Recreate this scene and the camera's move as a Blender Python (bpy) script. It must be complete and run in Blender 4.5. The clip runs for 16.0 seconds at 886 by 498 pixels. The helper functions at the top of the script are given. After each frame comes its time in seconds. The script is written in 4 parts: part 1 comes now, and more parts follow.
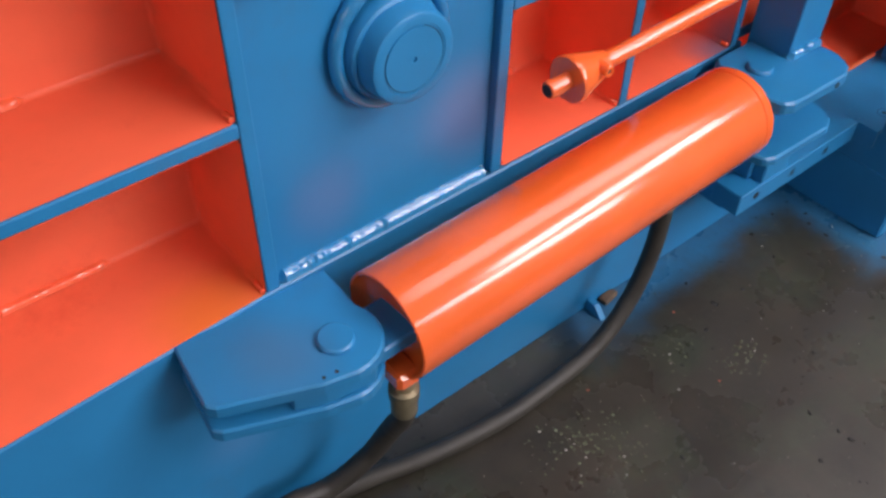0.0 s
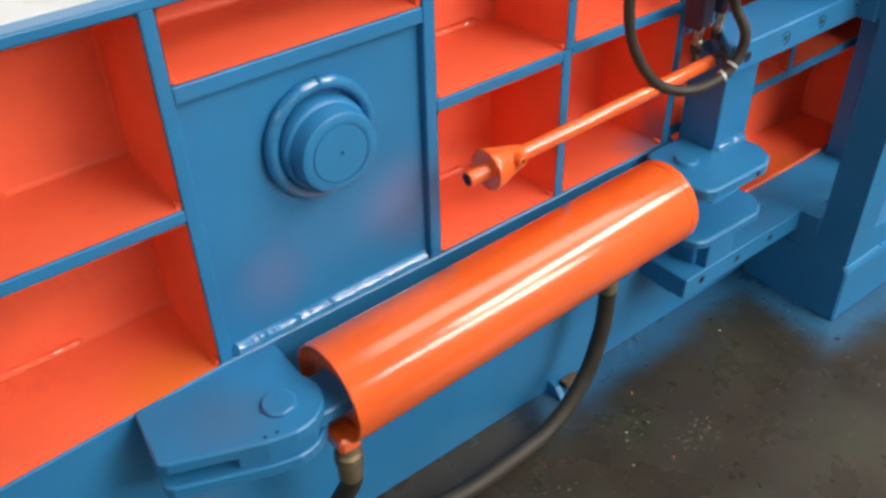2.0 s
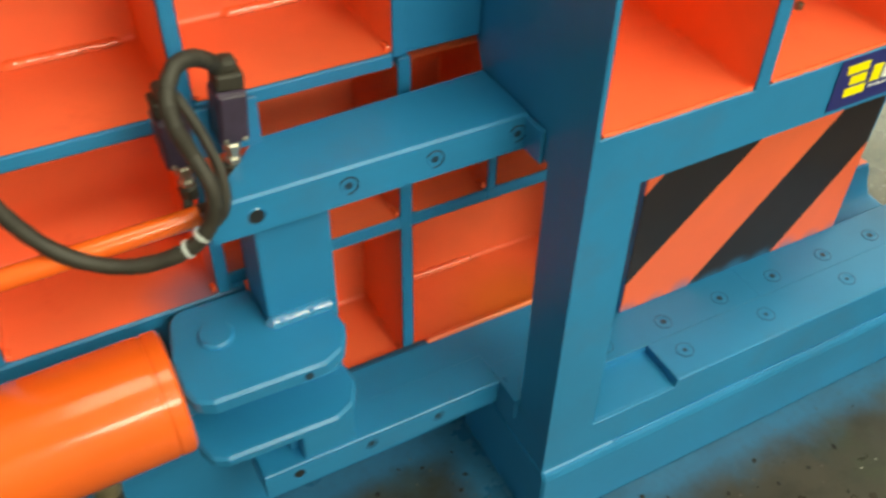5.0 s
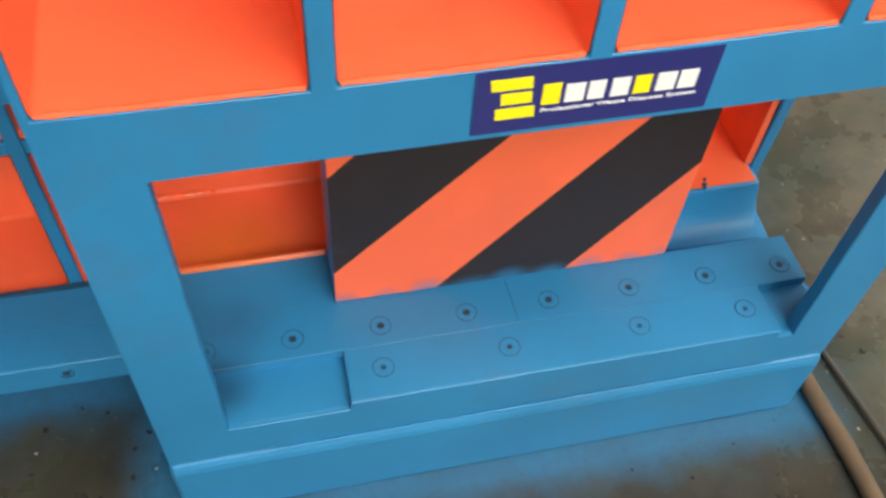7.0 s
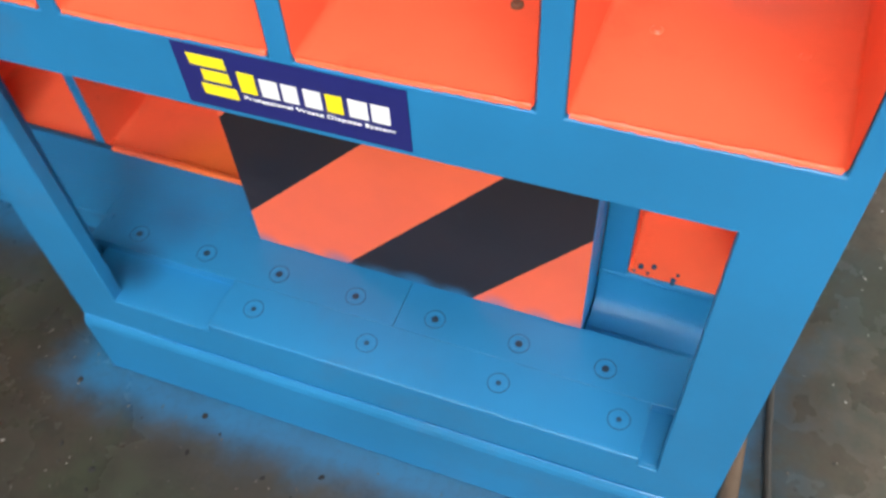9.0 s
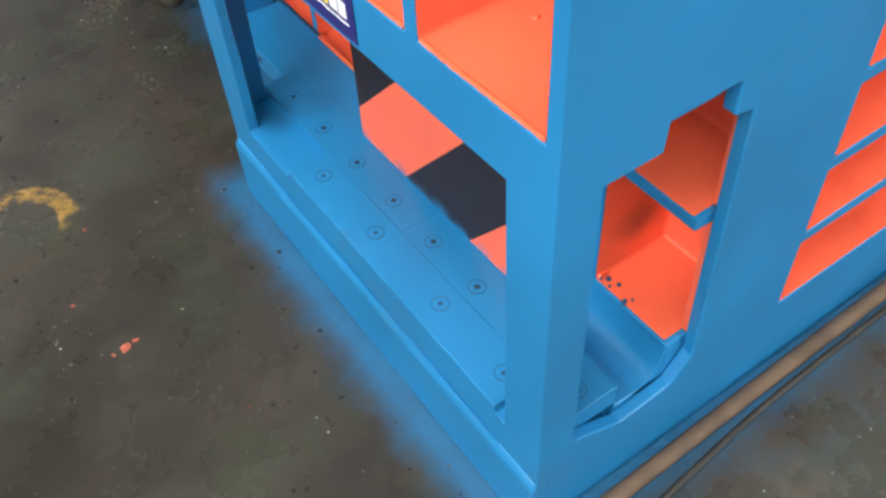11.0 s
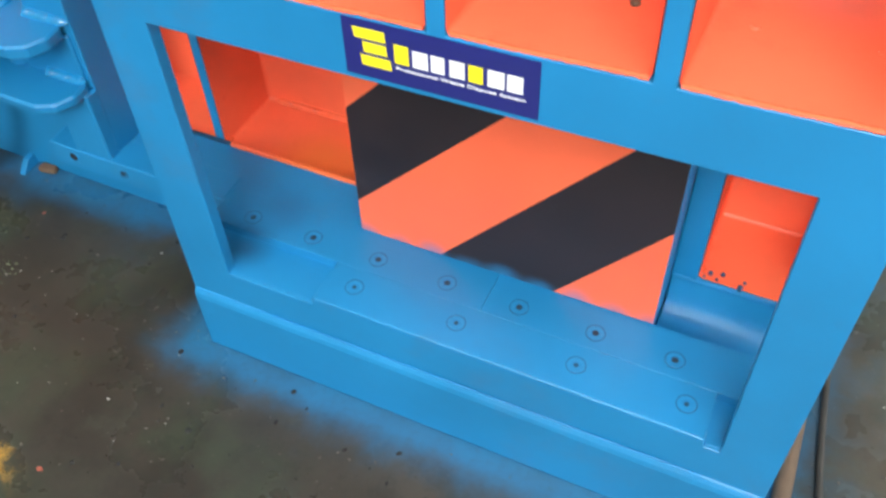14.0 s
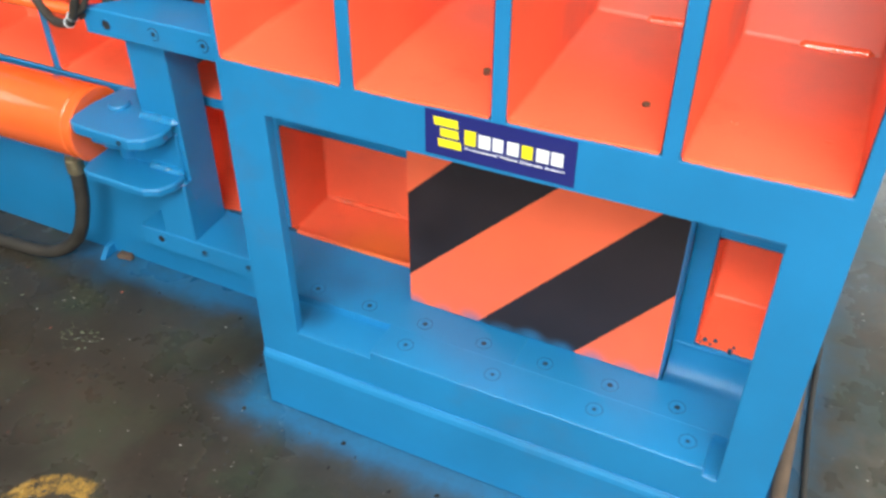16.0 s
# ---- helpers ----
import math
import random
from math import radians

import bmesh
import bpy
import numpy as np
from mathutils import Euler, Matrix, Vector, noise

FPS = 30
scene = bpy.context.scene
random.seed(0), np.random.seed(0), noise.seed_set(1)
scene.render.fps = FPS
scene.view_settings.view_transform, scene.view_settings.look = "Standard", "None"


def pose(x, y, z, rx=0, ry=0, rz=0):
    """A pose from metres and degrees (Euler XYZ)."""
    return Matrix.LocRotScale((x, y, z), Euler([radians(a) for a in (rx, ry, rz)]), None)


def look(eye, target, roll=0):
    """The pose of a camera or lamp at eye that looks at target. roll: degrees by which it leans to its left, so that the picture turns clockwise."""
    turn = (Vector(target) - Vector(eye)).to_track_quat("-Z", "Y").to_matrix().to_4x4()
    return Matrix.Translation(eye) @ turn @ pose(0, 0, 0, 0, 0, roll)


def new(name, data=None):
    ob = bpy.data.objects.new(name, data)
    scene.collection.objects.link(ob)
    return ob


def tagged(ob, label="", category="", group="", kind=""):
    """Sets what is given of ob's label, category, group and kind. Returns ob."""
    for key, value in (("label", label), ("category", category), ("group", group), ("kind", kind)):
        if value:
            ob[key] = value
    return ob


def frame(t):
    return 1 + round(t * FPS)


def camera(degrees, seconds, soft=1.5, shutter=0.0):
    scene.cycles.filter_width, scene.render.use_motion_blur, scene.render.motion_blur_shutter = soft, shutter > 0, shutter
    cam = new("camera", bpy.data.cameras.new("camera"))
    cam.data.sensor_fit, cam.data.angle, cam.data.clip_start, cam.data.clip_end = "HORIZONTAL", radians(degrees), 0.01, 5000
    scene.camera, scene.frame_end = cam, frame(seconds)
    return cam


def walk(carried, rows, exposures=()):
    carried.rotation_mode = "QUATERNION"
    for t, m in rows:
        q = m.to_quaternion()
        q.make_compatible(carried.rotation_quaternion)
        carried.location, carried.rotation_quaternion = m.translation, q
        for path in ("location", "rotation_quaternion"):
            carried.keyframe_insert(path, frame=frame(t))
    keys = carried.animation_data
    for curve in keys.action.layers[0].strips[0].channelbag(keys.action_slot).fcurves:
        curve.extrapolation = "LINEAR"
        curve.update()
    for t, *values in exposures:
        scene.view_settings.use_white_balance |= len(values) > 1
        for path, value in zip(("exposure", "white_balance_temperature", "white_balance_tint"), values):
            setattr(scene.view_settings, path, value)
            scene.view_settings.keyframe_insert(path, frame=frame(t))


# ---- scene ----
cam = camera(52.6, 16.0, soft=2.7, shutter=0.35)
PATH = [
    (0, (0.144, -0.077, 1.433), (1.051, 1.007, 0.019), 1.5),
    (0.5, (0.132, -0.173, 1.443), (1.001, 0.998, 0.074), -0.6),
    (1, (0.127, -0.23, 1.464), (0.996, 1.024, 0.17), -1.6),
    (1.5, (0.128, -0.244, 1.473), (1.026, 1.027, 0.216), -1.6),
    (2, (0.172, -0.283, 1.483), (1.124, 0.984, 0.263), -1.6),
    (2.5, (0.297, -0.278, 1.475), (1.285, 0.971, 0.264), -1.2),
    (3, (0.512, -0.221, 1.47), (1.484, 1.006, 0.225), -0.9),
    (3.5, (0.714, -0.221, 1.47), (1.535, 1.107, 0.22), -2.4),
    (4, (0.944, -0.275, 1.47), (1.595, 1.13, 0.204), -1.3),
    (4.5, (1.12, -0.258, 1.433), (1.763, 1.11, 0.124), 1.1),
    (5, (1.329, -0.211, 1.426), (2.033, 1.08, 0.069), 1.2),
    (7.5, (2.271, -0.148, 1.353), (2.425, 1.029, -0.256), 0.1),
    (8, (2.471, -0.162, 1.354), (2.418, 1.018, -0.26), -5.4),
    (8.5, (2.619, -0.11, 1.347), (2.408, 1.042, -0.275), -1.6),
    (9, (2.76, -0.084, 1.372), (2.275, 1.014, -0.228), -4.4),
    (9.5, (2.996, -0.069, 1.398), (2.209, 0.895, -0.167), -5.0),
    (12, (3.38, 0.035, 1.435), (2.239, 0.687, -0.073), -3.3),
    (12.5, (3.184, 0.023, 1.357), (2.15, 0.66, -0.232), -0.1),
    (13, (3.023, 0.012, 1.344), (2.063, 0.702, -0.269), -2.2),
    (13.5, (2.818, -0.137, 1.347), (2.159, 0.863, -0.254), -5.6),
    (14, (2.75, -0.294, 1.398), (2.15, 0.9, -0.09), -2.4),
    (14.5, (2.783, -0.422, 1.437), (2.124, 0.856, 0.047), -1.6),
    (15, (2.786, -0.536, 1.478), (2.195, 0.86, 0.174), -1.3),
    (15.5, (2.779, -0.612, 1.49), (2.191, 0.808, 0.21), -0.8),
    (16, (2.798, -0.617, 1.499), (2.125, 0.795, 0.252), 0.0),
]
EXPOSURES = [(0, -0.13, 6300, 18), (1, -0.13, 6400, 17), (2.5, -0.04, 7150, 12), (4, -0.08, 7700, 3), (5, -0.13, 8300, -12), (7.5, 0.0, 6900, 8), (9, 0.04, 6450, 10), (12, 0.29, 6250, 7), (13.5, 0.33, 6200, 6), (16, 0.30, 6300, 5)]
walk(cam, [(t, look(eye, target, roll)) for t, eye, target, roll in PATH], EXPOSURES)

# ---- light ----
world = bpy.data.worlds.new("world")
scene.world = world
world.use_nodes = True
wn = world.node_tree
sky = wn.nodes.new("ShaderNodeTexSky")
sky.sky_type, sky.sun_disc, sky.sun_elevation, sky.sun_rotation = "NISHITA", False, radians(40), radians(200)
wn.nodes["Background"].inputs["Strength"].default_value = 0.1
wn.links.new(sky.outputs["Color"], wn.nodes["Background"].inputs["Color"])


def area(name, eye, target, sx, sy, watts, colour):
    lamp = bpy.data.lights.new(name, "AREA")
    lamp.shape, lamp.size, lamp.size_y, lamp.energy, lamp.color = "RECTANGLE", sx, sy, watts, colour
    ob = new(name, lamp)
    ob.matrix_world = look(eye, target)
    return ob


area("window_light", (2.5, -4.85, 3.3), (1.8, 0.5, 0.7), 3.6, 1.2, 225, (1.0, 0.97, 0.93))
area("high_window_light", (4.4, -3.6, 5.3), (2.3, 0.5, 0.7), 5.0, 1.3, 370, (1.0, 0.97, 0.93))
area("roof_light", (3.4, -0.5, 5.9), (3.4, -0.5, 0.0), 5.4, 2.2, 150, (1.0, 0.97, 0.93))
# unseen source added in the west to give the floor its sheen
area("west_fill_light", (-5.85, -1.6, 4.2), (1.5, 0.0, 0.3), 5.0, 2.2, 75, (1.0, 0.97, 0.93))
area("gate_light", (8.8, 2.5, 2.0), (2.5, 1.0, 0.8), 4.0, 3.2, 290, (0.95, 0.98, 1.0))
area("far_light", (1.0, 8.8, 3.2), (1.0, 0.0, 1.2), 8.0, 3.0, 260, (0.95, 0.98, 1.0))

# ---- materials ----


def material(name, colour, rough=0.4, metal=0.0, vary=0.12, scale=6.0, bump=0.02, bump_scale=120.0, second=None, amount=0.0, second_scale=3.0, coat=0.0, patches=()):
    """A painted or plain surface with large and small variation, speckles of a second colour and a fine relief."""
    m = bpy.data.materials.new(name)
    m.use_nodes = True
    nt = m.node_tree
    n, l = nt.nodes, nt.links
    b = n["Principled BSDF"]
    geo = n.new("ShaderNodeNewGeometry")
    big = n.new("ShaderNodeTexNoise")
    big.inputs["Scale"].default_value, big.inputs["Detail"].default_value = scale, 5
    l.new(geo.outputs["Position"], big.inputs["Vector"])
    fine = n.new("ShaderNodeTexNoise")
    fine.inputs["Scale"].default_value, fine.inputs["Detail"].default_value = bump_scale, 4
    l.new(geo.outputs["Position"], fine.inputs["Vector"])
    ramp = n.new("ShaderNodeMapRange")
    ramp.inputs["From Min"].default_value, ramp.inputs["From Max"].default_value = 0.3, 0.7
    ramp.inputs["To Min"].default_value, ramp.inputs["To Max"].default_value = 1 - vary, 1 + vary
    l.new(big.outputs["Fac"], ramp.inputs["Value"])
    mul = n.new("ShaderNodeVectorMath")
    mul.operation = "SCALE"
    mul.inputs[0].default_value = colour
    l.new(ramp.outputs["Result"], mul.inputs["Scale"])
    out = mul.outputs["Vector"]
    if second:
        spots = n.new("ShaderNodeTexNoise")
        spots.inputs["Scale"].default_value, spots.inputs["Detail"].default_value, spots.inputs["Roughness"].default_value = second_scale, 8, 0.7
        l.new(geo.outputs["Position"], spots.inputs["Vector"])
        cut = n.new("ShaderNodeMapRange")
        cut.inputs["From Min"].default_value, cut.inputs["From Max"].default_value = 0.62 - 0.1 * amount, 0.72
        l.new(spots.outputs["Fac"], cut.inputs["Value"])
        mix = n.new("ShaderNodeMix")
        mix.data_type = "RGBA"
        scaled = n.new("ShaderNodeMath")
        scaled.operation = "MULTIPLY"
        scaled.inputs[1].default_value = amount
        l.new(cut.outputs["Result"], scaled.inputs[0])
        l.new(scaled.outputs["Value"], mix.inputs["Factor"])
        l.new(out, mix.inputs["A"])
        mix.inputs["B"].default_value = (*second, 1)
        out = mix.outputs["Result"]
    for centre, radius, tone, strength in patches:
        # another tone round one place, with a ragged edge: overspray, dirt, painted shade
        far = n.new("ShaderNodeVectorMath")
        far.operation = "DISTANCE"
        far.inputs[1].default_value = centre
        l.new(geo.outputs["Position"], far.inputs[0])
        rag = n.new("ShaderNodeMath")
        rag.operation = "MULTIPLY_ADD"
        rag.inputs[1].default_value = radius * 0.8
        l.new(big.outputs["Fac"], rag.inputs[0])
        l.new(far.outputs["Value"], rag.inputs[2])
        fade = n.new("ShaderNodeMapRange")
        fade.interpolation_type = "SMOOTHSTEP"
        for key, val in (("From Min", radius * 0.4), ("From Max", radius * 1.4), ("To Min", strength), ("To Max", 0.0)):
            fade.inputs[key].default_value = val
        l.new(rag.outputs["Value"], fade.inputs["Value"])
        blend = n.new("ShaderNodeMix")
        blend.data_type = "RGBA"
        l.new(fade.outputs["Result"], blend.inputs["Factor"])
        l.new(out, blend.inputs["A"])
        blend.inputs["B"].default_value = (*tone, 1)
        out = blend.outputs["Result"]
    l.new(out, b.inputs["Base Color"])
    rr = n.new("ShaderNodeMapRange")
    rr.inputs["To Min"].default_value, rr.inputs["To Max"].default_value = rough * 0.75, min(1, rough * 1.3)
    l.new(big.outputs["Fac"], rr.inputs["Value"])
    l.new(rr.outputs["Result"], b.inputs["Roughness"])
    b.inputs["Metallic"].default_value = metal
    b.inputs["Coat Weight"].default_value = coat
    b.inputs["Coat Roughness"].default_value = 0.12
    if bump:
        bp = n.new("ShaderNodeBump")
        bp.inputs["Strength"].default_value, bp.inputs["Distance"].default_value = 0.35, bump
        l.new(fine.outputs["Fac"], bp.inputs["Height"])
        l.new(bp.outputs["Normal"], b.inputs["Normal"])
    return m


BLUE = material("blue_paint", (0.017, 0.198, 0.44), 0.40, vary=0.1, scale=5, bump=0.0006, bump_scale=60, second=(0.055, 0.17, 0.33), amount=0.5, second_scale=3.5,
                # first two: soot and painted shade in the sill's left inner corner
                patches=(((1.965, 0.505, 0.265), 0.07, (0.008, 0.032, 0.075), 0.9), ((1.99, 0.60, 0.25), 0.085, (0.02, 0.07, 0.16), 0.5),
                         # the rest tint the boss plate, the clevis and the base face
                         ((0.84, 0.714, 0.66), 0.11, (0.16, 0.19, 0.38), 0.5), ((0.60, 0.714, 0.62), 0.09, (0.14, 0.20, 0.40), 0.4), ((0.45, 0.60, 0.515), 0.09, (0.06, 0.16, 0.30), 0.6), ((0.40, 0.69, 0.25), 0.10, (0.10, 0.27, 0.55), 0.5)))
# last patch puts soot and shade of the end recess into the paint
ORANGE = material("orange_paint", (0.90, 0.15, 0.068), 0.36, vary=0.12, scale=4.5, bump=0.0007, bump_scale=50, second=(0.62, 0.05, 0.02), amount=0.35, second_scale=5,
                  patches=(((1.455, 0.70, 0.545), 0.10, (0.05, 0.14, 0.26), 0.75), ((0.40, 0.715, 0.51), 0.13, (0.75, 0.17, 0.02), 0.7), ((2.0, 0.72, 0.24), 0.16, (0.70, 0.16, 0.02), 0.6),
                           # four grey the upper recesses' backs: dust and painted shade together
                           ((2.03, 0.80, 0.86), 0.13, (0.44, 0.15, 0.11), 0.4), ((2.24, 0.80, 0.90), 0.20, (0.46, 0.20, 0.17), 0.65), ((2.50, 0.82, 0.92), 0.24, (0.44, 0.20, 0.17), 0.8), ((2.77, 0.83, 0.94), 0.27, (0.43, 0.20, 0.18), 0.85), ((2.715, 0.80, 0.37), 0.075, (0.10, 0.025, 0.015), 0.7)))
GLOSS = material("glossy_orange_paint", (0.93, 0.14, 0.024), 0.19, vary=0.07, scale=8, bump=0.0016, bump_scale=34, coat=0.8)
BEAD = material("orange_weld_paint", (0.92, 0.15, 0.062), 0.12, vary=0.1, scale=30, bump=0.0003, bump_scale=260, coat=1.0)
BLUEBEAD = material("blue_weld_paint", (0.017, 0.198, 0.44), 0.12, vary=0.1, scale=30, bump=0.0003, bump_scale=260, coat=1.0)
SPRAY = tuple(((2.15 + 0.064 * k, 0.609, 0.246 - 0.006 * (k % 2)), 0.045, (0.03, 0.20, 0.42), 0.8) for k in range(9))
DOORORANGE = material("orange_stripe_paint", (0.92, 0.15, 0.062), 0.4, vary=0.08, scale=6, bump=0.0006, bump_scale=60, second=(0.8, 0.12, 0.08), amount=0.4, second_scale=6, patches=SPRAY)
DOORBLACK = material("black_door_paint", (0.019, 0.012, 0.014), 0.5, vary=0.25, scale=10, bump=0.0005, second=(0.05, 0.05, 0.06), amount=0.35, second_scale=9, patches=SPRAY)
RUBBER = material("dark_rubber", (0.035, 0.03, 0.024), 0.55, vary=0.3, scale=30, bump=0.001, bump_scale=300)
BROWN = material("dusty_brown_rubber", (0.12, 0.075, 0.045), 0.7, vary=0.3, scale=20, bump=0.001)
STEEL = material("dull_steel", (0.42, 0.38, 0.32), 0.35, metal=0.9, vary=0.2, scale=40, bump=0.0004)
BRASS = material("tarnished_fitting", (0.30, 0.25, 0.16), 0.4, metal=0.7, vary=0.3, scale=50, bump=0.0006)
GAP = material("paint_filled_gap", (0.010, 0.062, 0.13), 0.6, vary=0.3, scale=80, bump=0.0)
SOCKET = material("painted_socket", (0.010, 0.034, 0.066), 0.6, vary=0.5, scale=150, bump=0.0)
HOLE = material("dark_recess", (0.01, 0.012, 0.016), 0.7, vary=0.3, scale=40, bump=0.0)
PLASTIC = material("dark_violet_plastic", (0.045, 0.03, 0.06), 0.4, vary=0.2, scale=40, bump=0.0004)
# pale tone carries the top plate's glare; the cable ties share it
PALE = material("pale_grey", (0.62, 0.66, 0.68), 0.45, vary=0.15, scale=9, bump=0.0005, second=(0.25, 0.27, 0.28), amount=0.6, second_scale=14)
NAVY = material("navy_film", (0.018, 0.022, 0.16), 0.3, vary=0.04, bump=0.0)
YELLOW = material("yellow_film", (0.95, 0.80, 0.02), 0.35, vary=0.03, bump=0.0)
WHITE = material("white_film", (0.85, 0.86, 0.88), 0.35, vary=0.03, bump=0.0)
WALLPAINT = material("grey_wall_paint", (0.50, 0.51, 0.50), 0.8, vary=0.15, scale=1.5, bump=0.002, bump_scale=40)

# ---- building blocks ----


def part(name, bm, mat, parent=None, label="", smooth=False):
    me = bpy.data.meshes.new(name)
    bm.normal_update()
    bm.to_mesh(me)
    bm.free()
    me.materials.append(mat)
    if smooth:
        me.polygons.foreach_set("use_smooth", [True] * len(me.polygons))
        me.set_sharp_from_angle(angle=radians(35))
    ob = new(name, me)
    ob.parent = parent
    if label:
        ob["label"] = label
    return ob


def thing(name, label, category, group="", kind="", at=(0, 0, 0)):
    ob = new(name)
    ob.location = at
    return tagged(ob, label, category, group, kind)


def box(x0, x1, y0, y1, z0, z1, bevel=0.002, seg=1, bm=None):
    bm2 = bmesh.new()
    bmesh.ops.create_cube(bm2, size=1)
    bmesh.ops.scale(bm2, vec=(x1 - x0, y1 - y0, z1 - z0), verts=bm2.verts)
    bmesh.ops.translate(bm2, vec=((x0 + x1) / 2, (y0 + y1) / 2, (z0 + z1) / 2), verts=bm2.verts)
    if bevel:
        bmesh.ops.bevel(bm2, geom=bm2.edges, offset=bevel, segments=seg, affect="EDGES", profile=0.5)
    return join(bm, bm2)


def join(bm, other):
    if bm is None:
        return other
    me = bpy.data.meshes.new("join")
    other.to_mesh(me)
    other.free()
    bm.from_mesh(me)
    bpy.data.meshes.remove(me)
    return bm


def prism(points, axis, low, high, bevel=0.002, bm=None, holes=(), skip=None):
    """A plate: a polygon in the two other axes, from low to high along the axis. Holes are polygons too. skip: tells the edges to leave sharp."""
    bm2 = bmesh.new()

    def at(p, v):
        q = list(p)
        q.insert("xyz".index(axis), v)
        return q

    edges = []
    for ring in (points, *holes):
        vs = [bm2.verts.new(at(p, low)) for p in ring]
        edges += [bm2.edges.new((vs[i], vs[(i + 1) % len(vs)])) for i in range(len(vs))]
    if holes:
        bmesh.ops.triangle_fill(bm2, use_beauty=True, use_dissolve=False, edges=edges)
        # drop the triangles inside the holes
        for f in list(bm2.faces):
            c = f.calc_center_median()
            p = [c[i] for i in range(3) if i != "xyz".index(axis)]
            if any(inside(p, h) for h in holes):
                bm2.faces.remove(f)
    else:
        bm2.faces.new([e.verts[0] for e in edges])
    got = bmesh.ops.extrude_face_region(bm2, geom=bm2.faces[:])
    move = [0, 0, 0]
    move["xyz".index(axis)] = high - low
    bmesh.ops.translate(bm2, vec=move, verts=[v for v in got["geom"] if isinstance(v, bmesh.types.BMVert)])
    bmesh.ops.recalc_face_normals(bm2, faces=bm2.faces[:])
    if bevel:
        sharp = [e for e in bm2.edges if len(e.link_faces) == 2 and e.calc_face_angle(0) > 0.5 and not (skip and skip(e))]
        bmesh.ops.bevel(bm2, geom=sharp, offset=bevel, segments=1, affect="EDGES", profile=0.5)
    return join(bm, bm2)


def inside(p, ring):
    hit = False
    for (ax, ay), (bx, by) in zip(ring, ring[1:] + ring[:1]):
        if (ay > p[1]) != (by > p[1]) and p[0] < (bx - ax) * (p[1] - ay) / (by - ay) + ax:
            hit = not hit
    return hit


def lathe(profile, centre, axis="x", seg=48, bm=None):
    """A turned body: (along, radius) pairs round an axis through centre."""
    bm2 = bmesh.new()
    rings = []
    for a, r in profile:
        ring = []
        for k in range(seg):
            t = 2 * math.pi * k / seg
            c, s = r * math.cos(t), r * math.sin(t)
            p = {"x": (a, c, s), "y": (s, a, c), "z": (c, s, a)}[axis]
            ring.append(bm2.verts.new([p[i] + centre[i] for i in range(3)]))
        rings.append(ring)
    for r0, r1 in zip(rings, rings[1:]):
        for k in range(seg):
            bm2.faces.new((r0[k], r0[(k + 1) % seg], r1[(k + 1) % seg], r1[k]))
    bm2.faces.new(rings[0])
    bm2.faces.new(rings[-1])
    bmesh.ops.recalc_face_normals(bm2, faces=bm2.faces[:])
    return join(bm, bm2)


def smooth_path(points, steps=10):
    pts = [Vector(p) for p in points]
    pts = [2 * pts[0] - pts[1], *pts, 2 * pts[-1] - pts[-2]]
    out = []
    for a, b, c, d in zip(pts, pts[1:], pts[2:], pts[3:]):
        for k in range(steps):
            t = k / steps
            out.append(0.5 * (2 * b + (c - a) * t + (2 * a - 5 * b + 4 * c - d) * t * t + (3 * b - a - 3 * c + d) * t ** 3))
    return out + [pts[-2]]


def tube(points, radius, seg=14, steps=10, ripple=0.0, bm=None):
    """A round body along a smooth line; ripple: uneven thickness."""
    bm2 = bmesh.new()
    line = smooth_path(points, steps)
    rings, side = [], None
    for i, p in enumerate(line):
        d = (line[min(i + 1, len(line) - 1)] - line[max(i - 1, 0)]).normalized()
        if side is None:
            side = d.orthogonal().normalized()
        side = (side - d * side.dot(d)).normalized()
        up = d.cross(side)
        r = radius * (1 + ripple * (random.random() - 0.5) * 2)
        rings.append([bm2.verts.new(p + r * (math.cos(2 * math.pi * k / seg) * side + math.sin(2 * math.pi * k / seg) * up)) for k in range(seg)])
    for r0, r1 in zip(rings, rings[1:]):
        for k in range(seg):
            bm2.faces.new((r0[k], r0[(k + 1) % seg], r1[(k + 1) % seg], r1[k]))
    bm2.faces.new(rings[0])
    bm2.faces.new(rings[-1])
    bmesh.ops.recalc_face_normals(bm2, faces=bm2.faces[:])
    return join(bm, bm2)


def tray(x0, x1, z0, z1, y0, y1, drop=0.0, drop2=None, fillet=0.008):
    """A recess in a wall that faces -y: back, two sides, floor and lid, with soft inner edges. drop: how far the floor falls to the front."""
    bm = bmesh.new()
    f = [bm.verts.new(p) for p in ((x0, y0, z0 - drop), (x1, y0, z0 - (drop if drop2 is None else drop2)), (x1, y0, z1), (x0, y0, z1))]
    k = [bm.verts.new(p) for p in ((x0, y1, z0), (x1, y1, z0), (x1, y1, z1), (x0, y1, z1))]
    bm.faces.new((k[0], k[1], k[2], k[3]))
    for i in range(4):
        j = (i + 1) % 4
        bm.faces.new((f[i], f[j], k[j], k[i]))
    bmesh.ops.recalc_face_normals(bm, faces=bm.faces[:])
    if fillet:
        bmesh.ops.bevel(bm, geom=[e for e in bm.edges if len(e.link_faces) == 2], offset=fillet, segments=3, affect="EDGES", profile=0.5)
    return bm


